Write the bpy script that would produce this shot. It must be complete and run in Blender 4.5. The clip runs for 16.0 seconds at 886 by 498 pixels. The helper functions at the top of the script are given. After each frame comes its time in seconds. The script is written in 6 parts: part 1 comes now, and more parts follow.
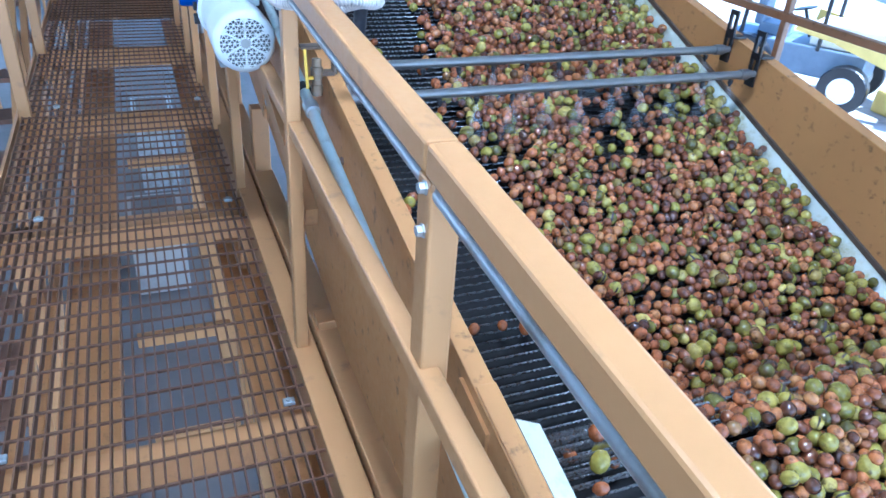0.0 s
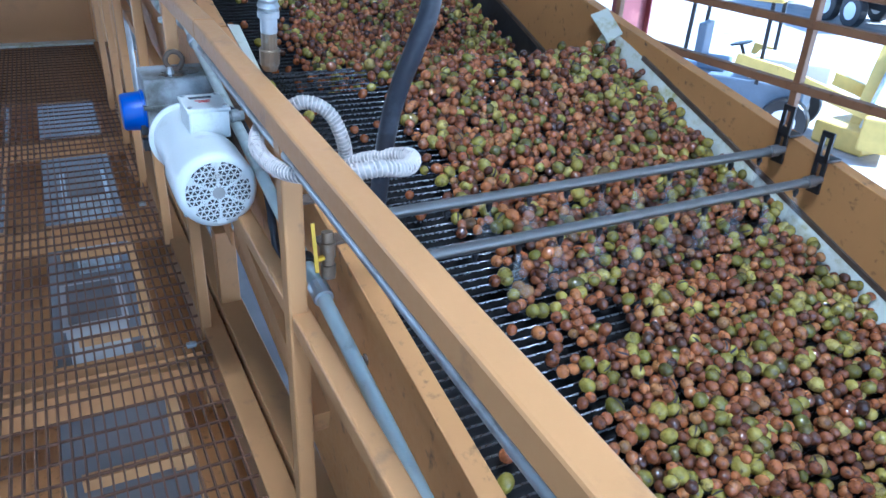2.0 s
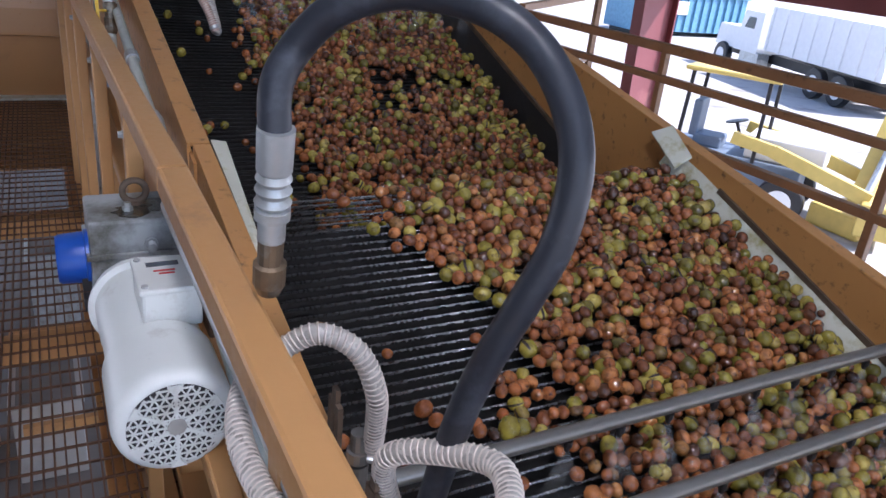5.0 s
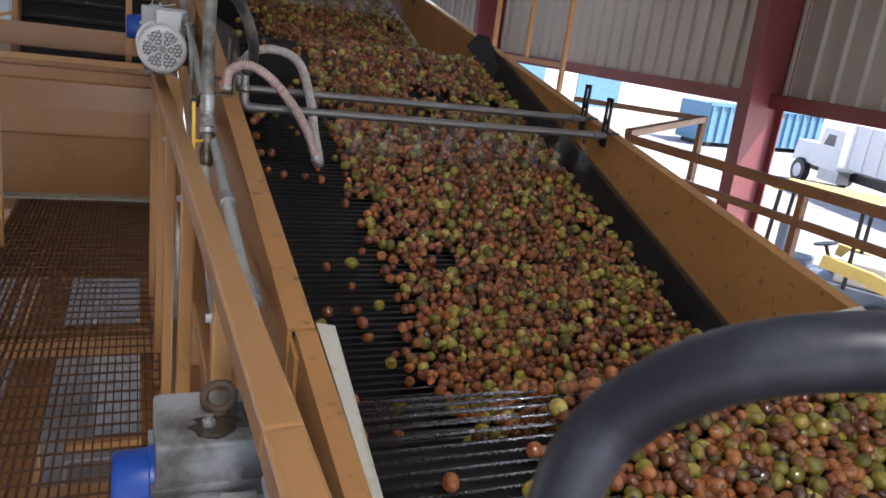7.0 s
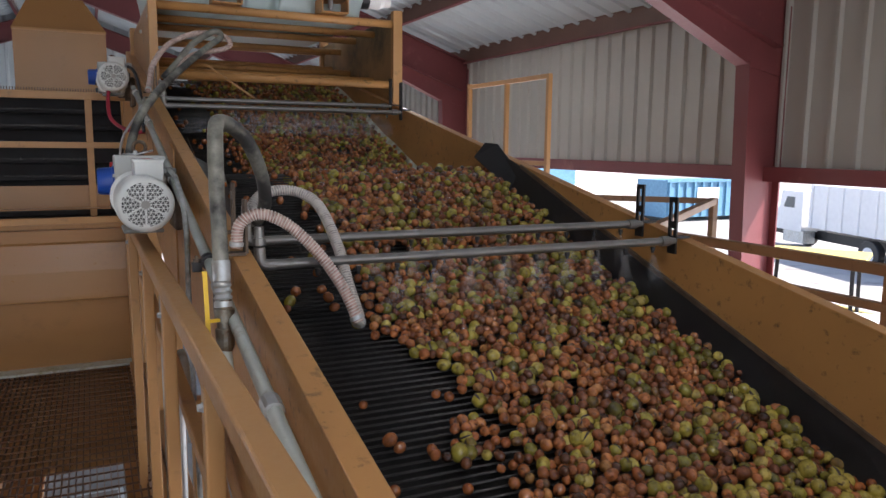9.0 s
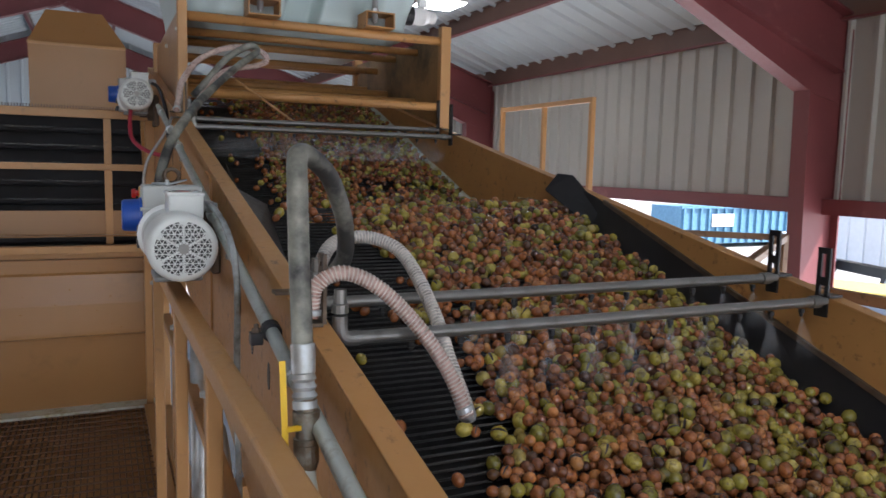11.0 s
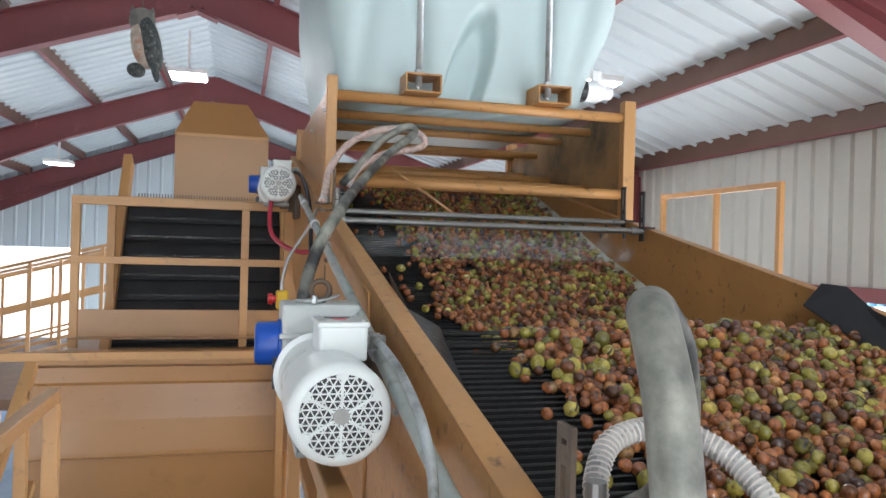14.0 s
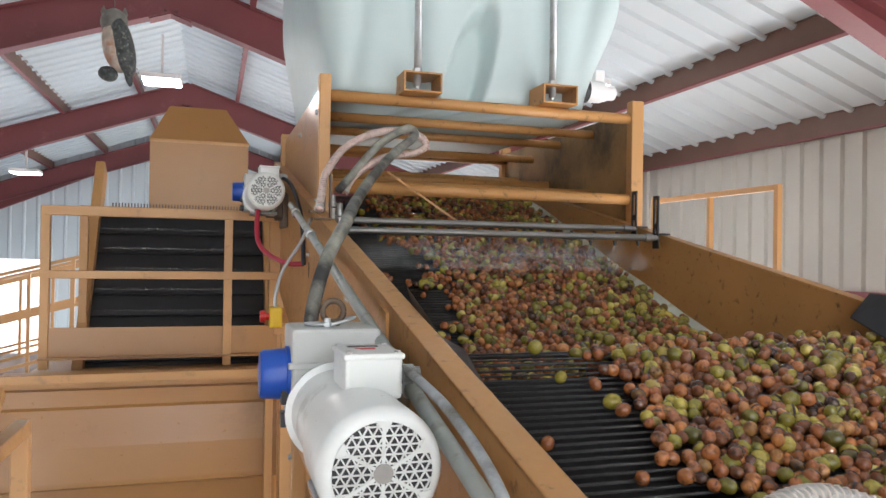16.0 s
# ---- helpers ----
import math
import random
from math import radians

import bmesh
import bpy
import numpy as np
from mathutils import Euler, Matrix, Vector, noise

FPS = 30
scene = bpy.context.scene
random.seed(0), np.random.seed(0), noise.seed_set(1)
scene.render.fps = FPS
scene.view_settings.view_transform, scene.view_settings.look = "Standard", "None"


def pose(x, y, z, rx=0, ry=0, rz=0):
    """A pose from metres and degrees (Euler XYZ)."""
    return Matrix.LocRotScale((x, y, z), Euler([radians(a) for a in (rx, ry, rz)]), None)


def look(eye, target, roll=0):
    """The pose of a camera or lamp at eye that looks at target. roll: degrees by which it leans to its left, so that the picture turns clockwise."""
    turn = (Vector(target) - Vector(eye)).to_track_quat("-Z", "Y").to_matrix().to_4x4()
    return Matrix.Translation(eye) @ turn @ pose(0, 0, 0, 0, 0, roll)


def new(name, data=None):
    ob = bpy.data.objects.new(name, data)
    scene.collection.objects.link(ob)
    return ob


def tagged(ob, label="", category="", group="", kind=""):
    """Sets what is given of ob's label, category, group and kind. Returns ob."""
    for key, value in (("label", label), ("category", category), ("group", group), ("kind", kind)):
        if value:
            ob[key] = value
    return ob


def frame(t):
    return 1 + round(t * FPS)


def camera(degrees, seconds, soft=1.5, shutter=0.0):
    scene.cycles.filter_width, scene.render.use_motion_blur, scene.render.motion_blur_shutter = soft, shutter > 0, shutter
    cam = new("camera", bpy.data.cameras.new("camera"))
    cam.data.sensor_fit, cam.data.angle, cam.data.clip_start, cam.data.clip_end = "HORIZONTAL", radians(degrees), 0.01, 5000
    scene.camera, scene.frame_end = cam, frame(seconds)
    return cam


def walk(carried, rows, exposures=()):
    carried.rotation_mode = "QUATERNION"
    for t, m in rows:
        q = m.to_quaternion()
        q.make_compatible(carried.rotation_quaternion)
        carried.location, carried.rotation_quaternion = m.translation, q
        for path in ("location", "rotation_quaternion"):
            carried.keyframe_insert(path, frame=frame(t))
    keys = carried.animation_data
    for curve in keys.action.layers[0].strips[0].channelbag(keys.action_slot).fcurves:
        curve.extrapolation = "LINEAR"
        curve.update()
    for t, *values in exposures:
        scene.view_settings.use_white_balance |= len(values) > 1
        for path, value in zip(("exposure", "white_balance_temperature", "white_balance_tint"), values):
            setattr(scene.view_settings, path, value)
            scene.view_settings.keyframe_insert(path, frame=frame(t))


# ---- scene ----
cam = camera(62.0, 16.0, soft=1.5, shutter=0.22)
PATH = [
    (0, (-1.013, -0.058, 3.911), (-0.325, 1.531, 2.910), 4.2),
    (0.5, (-0.971, 0.093, 3.926), (-0.370, 1.716, 2.923), 3.4),
    (1, (-0.958, 0.250, 3.922), (-0.233, 1.789, 2.868), 4.0),
    (1.5, (-0.988, 0.391, 3.958), (-0.139, 1.903, 2.974), 3.3),
    (2, (-1.002, 0.465, 3.973), (-0.163, 2.036, 3.064), 2.8),
    (2.5, (-0.976, 0.564, 3.986), (-0.155, 2.192, 3.164), 2.0),
    (3, (-0.906, 0.687, 4.012), (-0.111, 2.342, 3.219), 3.5),
    (3.2, (-0.885, 0.717, 4.011), (-0.095, 2.369, 3.207), 4.1),
    (5.3, (-0.878, 1.051, 4.023), (0.037, 2.649, 3.242), 6.2),
    (5.5, (-0.884, 1.089, 4.029), (-0.023, 2.728, 3.271), 6.5),
    (6, (-0.856, 1.188, 4.049), (-0.124, 2.941, 3.423), 6.8),
    (6.5, (-0.844, 1.271, 4.047), (-0.201, 3.060, 3.424), 8.5),
    (7, (-0.869, 1.397, 4.061), (-0.093, 3.154, 3.504), 7.5),
    (7.5, (-0.902, 1.528, 4.064), (-0.115, 3.308, 3.603), 1.6),
    (8, (-0.904, 1.630, 4.065), (-0.087, 3.424, 3.728), 1.3),
    (8.2, (-0.883, 1.685, 4.061), (-0.088, 3.498, 3.774), 0.5),
    (10.3, (-0.994, 2.149, 4.079), (-0.019, 3.874, 3.807), 0.9),
    (10.5, (-0.964, 2.196, 4.081), (-0.011, 3.937, 3.833), -0.0),
    (11, (-0.951, 2.323, 4.092), (-0.111, 4.124, 3.872), 1.4),
    (11.5, (-0.959, 2.437, 4.099), (-0.218, 4.282, 3.885), 2.1),
    (12, (-1.005, 2.606, 4.114), (-0.260, 4.449, 3.899), 1.0),
    (12.5, (-1.010, 2.721, 4.122), (-0.331, 4.586, 3.879), 1.0),
    (13, (-0.978, 2.839, 4.133), (-0.335, 4.728, 4.001), 2.3),
    (13.5, (-0.940, 2.938, 4.136), (-0.441, 4.873, 4.066), 2.1),
    (14, (-0.933, 2.990, 4.142), (-0.401, 4.918, 4.145), 1.6),
    (14.5, (-0.945, 3.041, 4.155), (-0.431, 4.972, 4.229), 1.0),
    (15, (-0.947, 3.084, 4.157), (-0.436, 5.016, 4.231), 0.3),
    (15.5, (-0.944, 3.124, 4.156), (-0.389, 5.044, 4.210), 0.4),
    (16, (-0.982, 3.203, 4.154), (-0.385, 5.112, 4.176), 0.9),
]
EXPOSURES = [(0, 1.95, 4250, 6), (1, 1.87, 4200, 5), (2.5, 1.41, 4650, 9), (5.5, 0.97, 5800, 21), (8, 1.03, 6400, 18), (11, 1.18, 6150, 15), (12.2, 1.62, 6500, 8), (14.5, 2.13, 6000, 11), (16, 2.12, 6500, 14)]
walk(cam, [(t, look(eye, target, roll)) for t, eye, target, roll in PATH], EXPOSURES)

# ---- world and light ----
world = bpy.data.worlds.new("daylight")
world.use_nodes = True
scene.world = world
sky = world.node_tree.nodes.new("ShaderNodeTexSky")
sky.sky_type, sky.sun_disc = "NISHITA", False
sky.sun_elevation, sky.sun_rotation = radians(52), radians(130)
bg = world.node_tree.nodes["Background"]
bg.inputs["Strength"].default_value = 0.15
world.node_tree.links.new(sky.outputs[0], bg.inputs[0])
sun_data = bpy.data.lights.new("sun", "SUN")
sun_data.energy, sun_data.angle, sun_data.color = 5.0, radians(0.5), (1.0, 0.95, 0.87)
sun = new("sun", sun_data)
sun.rotation_euler = (radians(38), 0, radians(50))


def area_lamp(name, place, aim, w, h, power, colour=(0.93, 0.97, 1.0)):
    data = bpy.data.lights.new(name, "AREA")
    data.shape, data.size, data.size_y, data.energy, data.color = "RECTANGLE", w, h, power, colour
    ob = new(name, data)
    ob.matrix_world = look(place, aim)
    return ob


area_lamp("daylight_bay_opening", (4.6, 4.0, 2.2), (0, 4.0, 3.2), 18, 3.2, 130)
area_lamp("daylight_gable_opening", (-1.4, -5.2, 3.2), (-1.4, 4, 3.6), 10, 5.0, 38)
area_lamp("daylight_west_opening", (-6.9, 13.5, 1.7), (-0.7, 8.0, 4.2), 13, 2.6, 66)
# added fill above the view: brightens the near rail, floor and nuts
area_lamp("shed_lamp_over_conveyor", (-1.0, 0.2, 6.03), (-1.0, 0.21, 0), 0.4, 0.4, 22, (1.0, 0.95, 0.86))
area_lamp("shed_lamp_ridge", (-1.58, 12.4, 6.13), (-1.58, 12.41, 0), 0.4, 0.4, 8, (1.0, 0.97, 0.92))


# ---- materials ----
def material(name, colour, rough=0.5, metal=0.0, spread=0.12, scale=6.0, fine=60.0, bump=0.05, dirt=None, dirt_amount=0.0, dirt_scale=3.0, islands=None, objects=0.0, transmission=0.0, coat=0.0, rough_spread=0.12, stretch=(1, 1, 1), specular=0.5):
    m = bpy.data.materials.new(name)
    m.use_nodes = True
    n, l = m.node_tree.nodes, m.node_tree.links
    b = n["Principled BSDF"]
    tc, mp = n.new("ShaderNodeTexCoord"), n.new("ShaderNodeMapping")
    mp.inputs["Scale"].default_value = stretch
    l.new(tc.outputs["Object"], mp.inputs["Vector"])
    big, small = n.new("ShaderNodeTexNoise"), n.new("ShaderNodeTexNoise")
    big.inputs["Scale"].default_value, small.inputs["Scale"].default_value = scale, fine
    big.inputs["Detail"].default_value, small.inputs["Detail"].default_value = 5.0, 3.0
    for tex in (big, small):
        l.new(mp.outputs[0], tex.inputs["Vector"])
    ramp = n.new("ShaderNodeMapRange")
    ramp.inputs["To Min"].default_value, ramp.inputs["To Max"].default_value = 1 - spread, 1 + spread
    l.new(big.outputs["Fac"], ramp.inputs["Value"])
    ramp.inputs["From Min"].default_value, ramp.inputs["From Max"].default_value = 0.3, 0.7
    hsv = n.new("ShaderNodeHueSaturation")
    l.new(ramp.outputs[0], hsv.inputs["Value"])
    if islands:
        cr = n.new("ShaderNodeValToRGB")
        cr.color_ramp.interpolation = "LINEAR"
        els = cr.color_ramp.elements
        while len(els) < len(islands):
            els.new(0.5)
        for e, (pos, c) in zip(els, islands):
            e.position, e.color = pos, (*c, 1)
        geo = n.new("ShaderNodeNewGeometry")
        l.new(geo.outputs["Random Per Island"], cr.inputs["Fac"])
        l.new(cr.outputs["Color"], hsv.inputs["Color"])
    else:
        hsv.inputs["Color"].default_value = (*colour, 1)
    last = hsv.outputs["Color"]
    if objects:
        oi, mr, h2 = n.new("ShaderNodeObjectInfo"), n.new("ShaderNodeMapRange"), n.new("ShaderNodeHueSaturation")
        mr.inputs["To Min"].default_value, mr.inputs["To Max"].default_value = 1 - objects, 1 + objects
        l.new(oi.outputs["Random"], mr.inputs["Value"])
        l.new(mr.outputs[0], h2.inputs["Value"])
        l.new(last, h2.inputs["Color"])
        last = h2.outputs["Color"]
    if dirt:
        d, dr, mix = n.new("ShaderNodeTexNoise"), n.new("ShaderNodeMapRange"), n.new("ShaderNodeMix")
        d.inputs["Scale"].default_value, d.inputs["Detail"].default_value = dirt_scale, 8.0
        d.inputs["Roughness"].default_value = 0.65
        l.new(mp.outputs[0], d.inputs["Vector"])
        dr.inputs["From Min"].default_value, dr.inputs["From Max"].default_value = 0.62 - 0.25 * dirt_amount, 0.78 - 0.2 * dirt_amount
        l.new(d.outputs["Fac"], dr.inputs["Value"])
        mix.data_type = "RGBA"
        mix.inputs["B"].default_value = (*dirt, 1)
        l.new(last, mix.inputs["A"])
        l.new(dr.outputs[0], mix.inputs["Factor"])
        last = mix.outputs["Result"]
    l.new(last, b.inputs["Base Color"])
    rr = n.new("ShaderNodeMapRange")
    rr.inputs["To Min"].default_value, rr.inputs["To Max"].default_value = max(0.02, rough - rough_spread), min(1, rough + rough_spread)
    l.new(small.outputs["Fac"], rr.inputs["Value"])
    l.new(rr.outputs[0], b.inputs["Roughness"])
    b.inputs["Metallic"].default_value = metal
    b.inputs["Transmission Weight"].default_value = transmission
    b.inputs["Coat Weight"].default_value = coat
    b.inputs["Coat Roughness"].default_value = 0.035
    b.inputs["Specular IOR Level"].default_value = specular
    if bump:
        bp = n.new("ShaderNodeBump")
        bp.inputs["Strength"].default_value, bp.inputs["Distance"].default_value = bump, 0.004
        l.new(small.outputs["Fac"], bp.inputs["Height"])
        l.new(bp.outputs[0], b.inputs["Normal"])
        if coat:
            l.new(bp.outputs[0], b.inputs["Coat Normal"])
    return m


TAN = material("tan_paint", (0.50, 0.268, 0.100), 0.40, spread=0.07, scale=3, fine=90, bump=0.04, dirt=(0.30, 0.17, 0.08), dirt_amount=0.12, dirt_scale=14)
TAN_WORN = material("worn_tan_paint", (0.48, 0.242, 0.080), 0.42, spread=0.10, scale=4, fine=70, bump=0.06, dirt=(0.05, 0.03, 0.018), dirt_amount=0.16, dirt_scale=30)
# concrete with the shade under the roof and walkway put into its colour
SHADE_CONCRETE = material("shade_dark_concrete", (0.17, 0.155, 0.14), 0.55, spread=0.18, scale=0.7, fine=18, bump=0.12, dirt=(0.13, 0.12, 0.105), dirt_amount=0.45, dirt_scale=1.1)
# weathered tan paint, darkened to carry the shade of the backlit rails
SHADED_TAN = material("shaded_weathered_tan", (0.23, 0.13, 0.068), 0.5, spread=0.14, scale=4, fine=70, bump=0.06, dirt=(0.06, 0.035, 0.02), dirt_amount=0.2, dirt_scale=20)
TAN_SHEET = material("tan_sheet_paint", (0.36, 0.178, 0.060), 0.30, spread=0.07, scale=1.2, fine=40, bump=0.015, dirt=(0.24, 0.125, 0.05), dirt_amount=0.15, dirt_scale=2.5, rough_spread=0.06)
GALV = material("galvanised_steel", (0.50, 0.53, 0.54), 0.42, metal=0.65, spread=0.15, scale=14, fine=120, bump=0.04, dirt=(0.3, 0.27, 0.22), dirt_amount=0.4, dirt_scale=12)
ROD = material("wet_belt_rod_steel", (0.22, 0.22, 0.225), 0.28, metal=0.9, spread=0.2, scale=20, fine=100, bump=0.03, objects=0.25)
# darker copy of the rod steel: shade beside the skirts as colour
ROD_SHADED = material("shaded_belt_rod", (0.055, 0.054, 0.053), 0.36, metal=0.5, spread=0.3, scale=20, fine=100, bump=0.03, objects=0.25)
DARK = material("black_wet_rubber", (0.018, 0.018, 0.02), 0.4, spread=0.2, scale=8, fine=60, bump=0.05)
# matt near-black that paints the shade seen through the belt rods
GAP_SHADE = material("black_gap_shade", (0.008, 0.007, 0.007), 0.85, spread=0.3, scale=8, fine=60, bump=0.05)
HOSE_BLACK = material("black_rubber_hose", (0.020, 0.024, 0.034), 0.42, spread=0.2, scale=10, fine=140, bump=0.05, dirt=(0.060, 0.070, 0.090), dirt_amount=0.45, dirt_scale=14)
HOSE_RIB = material("white_hose_spiral", (0.66, 0.60, 0.55), 0.3, spread=0.06)
HOSE_CLEAR = material("clear_ribbed_hose", (0.46, 0.44, 0.41), 0.28, spread=0.08, scale=9, fine=60, bump=0.03, transmission=0.2)
HOSE_PINK = material("pinkish_ribbed_hose", (0.52, 0.34, 0.29), 0.28, spread=0.08, scale=9, fine=60, bump=0.03, transmission=0.2)
BAR = material("wet_grey_steel_pipe", (0.24, 0.235, 0.225), 0.34, metal=0.7, spread=0.07, scale=16, fine=120, bump=0.03, dirt=(0.16, 0.15, 0.14), dirt_amount=0.2, dirt_scale=18)
HOSE_RED = material("red_hose", (0.42, 0.03, 0.06), 0.4)
MOTOR = material("white_motor_enamel", (0.72, 0.75, 0.73), 0.33, spread=0.04, scale=6, fine=70, bump=0.03, dirt=(0.45, 0.44, 0.40), dirt_amount=0.15, dirt_scale=10)
GEAR = material("grey_gearbox_enamel", (0.42, 0.45, 0.46), 0.38, spread=0.08, scale=10, fine=70, bump=0.05, dirt=(0.10, 0.095, 0.075), dirt_amount=0.75, dirt_scale=7)
BLUE = material("blue_plastic_cap", (0.012, 0.075, 0.40), 0.35, spread=0.08)
YELLOW = material("yellow_plastic", (0.75, 0.48, 0.02), 0.4, spread=0.06)
RED = material("red_plastic", (0.6, 0.02, 0.02), 0.35, spread=0.06)
BLACKSTEEL = material("blackened_steel", (0.03, 0.03, 0.032), 0.42, metal=0.4, spread=0.2, scale=20, bump=0.05)
IRON = material("rusty_dark_iron", (0.12, 0.085, 0.06), 0.6, metal=0.3, spread=0.3, scale=20, fine=120, bump=0.15)
GRIMY = material("grimy_tan_paint", (0.34, 0.20, 0.085), 0.55, spread=0.2, scale=3, fine=60, bump=0.05, dirt=(0.055, 0.04, 0.022), dirt_amount=0.85, dirt_scale=2.6)
PRIMER = material("red_primer_steel", (0.20, 0.052, 0.056), 0.45, spread=0.10, scale=1.5, fine=40, bump=0.03, dirt=(0.32, 0.12, 0.11), dirt_amount=0.15, dirt_scale=2)
BROWNSTEEL = material("brown_primed_steel", (0.155, 0.085, 0.062), 0.5, spread=0.12, scale=2.5, fine=40, bump=0.03)
ROOF = material("white_roof_sheet", (0.62, 0.71, 0.75), 0.5, spread=0.04, scale=0.8, fine=20, bump=0.02)
WALLSHEET = material("grey_wall_sheet", (0.46, 0.46, 0.42), 0.5, spread=0.06, scale=0.9, fine=25, bump=0.03)
CONCRETE = material("concrete", (0.42, 0.40, 0.37), 0.8, spread=0.12, scale=0.6, fine=18, bump=0.12, dirt=(0.22, 0.2, 0.18), dirt_amount=0.4, dirt_scale=0.9)
GRATE = material("rusty_tan_grating", (0.16, 0.080, 0.042), 0.5, spread=0.2, scale=5, fine=60, bump=0.08, dirt=(0.12, 0.06, 0.03), dirt_amount=0.4, dirt_scale=4)
TANK = material("translucent_tank_plastic", (0.58, 0.70, 0.70), 0.52, spread=0.05, scale=2, fine=30, bump=0.02, transmission=0.12)
HOSE_DUSTY = material("dusty_rubber_hose", (0.030, 0.030, 0.030), 0.50, spread=0.2, scale=8, fine=140, bump=0.05, dirt=(0.30, 0.30, 0.25), dirt_amount=0.75, dirt_scale=6)
WHITEFLAP = material("white_plastic_skirt", (0.60, 0.61, 0.52), 0.4, spread=0.08, scale=8, fine=50, bump=0.04, dirt=(0.34, 0.30, 0.10), dirt_amount=0.45, dirt_scale=16)
WHITE = material("white_paint", (0.80, 0.80, 0.79), 0.4, spread=0.03)
GLASS = material("dark_glass", (0.05, 0.07, 0.08), 0.08, spread=0.05)
BLUEPAINT = material("blue_paint", (0.13, 0.29, 0.42), 0.5, spread=0.12)
YELLOWPAINT = material("yellow_machine_paint", (0.62, 0.46, 0.12), 0.45, spread=0.08)
GREYPLASTIC = material("blue_grey_vinyl", (0.15, 0.19, 0.25), 0.5, spread=0.1)
FRUITS = [(0.0, (0.036, 0.016, 0.010)), (0.08, (0.085, 0.033, 0.016)), (0.22, (0.165, 0.056, 0.022)), (0.46, (0.255, 0.083, 0.028)), (0.68, (0.340, 0.114, 0.035)), (0.84, (0.440, 0.160, 0.047)), (0.93, (0.390, 0.175, 0.052)), (0.975, (0.235, 0.122, 0.038)), (1.0, (0.066, 0.030, 0.014))]
PIPE = material("weathered_galvanised_pipe", (0.52, 0.58, 0.55), 0.45, metal=0.15, spread=0.12, scale=12, fine=100, bump=0.05, dirt=(0.26, 0.25, 0.20), dirt_amount=0.35, dirt_scale=16)
FRUIT = material("wet_nut_shell", (0.2, 0.1, 0.05), 0.22, spread=0.34, scale=70, fine=85, bump=0.35, islands=FRUITS, dirt=(0.050, 0.024, 0.013), dirt_amount=0.42, dirt_scale=80, coat=0.9, specular=0.3)
GREENS = [(0.0, (0.085, 0.072, 0.014)), (0.25, (0.190, 0.162, 0.022)), (0.55, (0.290, 0.240, 0.034)), (0.80, (0.410, 0.325, 0.056)), (0.93, (0.480, 0.370, 0.085)), (1.0, (0.140, 0.082, 0.022))]
FRUIT_GREEN = material("wet_green_husk", (0.1, 0.1, 0.05), 0.24, spread=0.28, scale=60, fine=85, bump=0.28, islands=GREENS, dirt=(0.085, 0.052, 0.022), dirt_amount=0.40, dirt_scale=65, coat=0.9, specular=0.3)
HUSK_SPLIT = material("dark_husk_split", (0.035, 0.020, 0.013), 0.6, spread=0.3, scale=60)
TWIG = material("wet_brown_twig", (0.13, 0.085, 0.045), 0.5, spread=0.3, scale=60, bump=0.2)


# ---- mesh helpers ----
def finish(bm, smooth=False):
    bmesh.ops.recalc_face_normals(bm, faces=bm.faces)
    if smooth:
        for fa in bm.faces:
            fa.smooth = True
    return bm


def part(name, bm, mat, parent=None, label="", smooth=False, kind=""):
    """One mesh object, under a thing or a part if one is given."""
    finish(bm, smooth)
    me = bpy.data.meshes.new(name)
    bm.to_mesh(me)
    bm.free()
    me.materials.append(mat)
    ob = new(name, me)
    if parent is not None:
        ob.parent = parent
    if label or kind:
        tagged(ob, label, kind=kind)
    return ob


def thing(name, label, category, place=(0, 0, 0), group="", kind=""):
    ob = new(name)
    ob.empty_display_size = 0.05
    ob.location = place
    return tagged(ob, label, category, group, kind)


def box(bm, x0, x1, y0, y1, z0, z1, bevel=0.0):
    vs = [bm.verts.new((x, y, z)) for x in (x0, x1) for y in (y0, y1) for z in (z0, z1)]
    fs = [bm.faces.new([vs[i] for i in q]) for q in ((0, 1, 3, 2), (4, 6, 7, 5), (0, 4, 5, 1), (2, 3, 7, 6), (0, 2, 6, 4), (1, 5, 7, 3))]
    if bevel:
        es = list({e for fa in fs for e in fa.edges})
        bmesh.ops.bevel(bm, geom=es, offset=bevel, segments=2, affect="EDGES", profile=0.5)
    return bm


def beam(bm, p, q, w, h, up=(0, 0, 1), bevel=0.0):
    """A straight bar of width w and height h with its axis from p to q."""
    p, q = Vector(p), Vector(q)
    d = (q - p).normalized()
    side = d.cross(Vector(up))
    side = side.normalized() if side.length > 1e-4 else Vector((1, 0, 0))
    top = side.cross(d).normalized()
    vs = [bm.verts.new(c + side * (a * w / 2) + top * (b * h / 2)) for c in (p, q) for a in (-1, 1) for b in (-1, 1)]
    fs = [bm.faces.new([vs[i] for i in f4]) for f4 in ((0, 1, 3, 2), (4, 6, 7, 5), (0, 4, 5, 1), (2, 3, 7, 6), (0, 2, 6, 4), (1, 5, 7, 3))]
    if bevel:
        es = list({e for fa in fs for e in fa.edges})
        bmesh.ops.bevel(bm, geom=es, offset=bevel, segments=2, affect="EDGES", profile=0.5)
    return bm


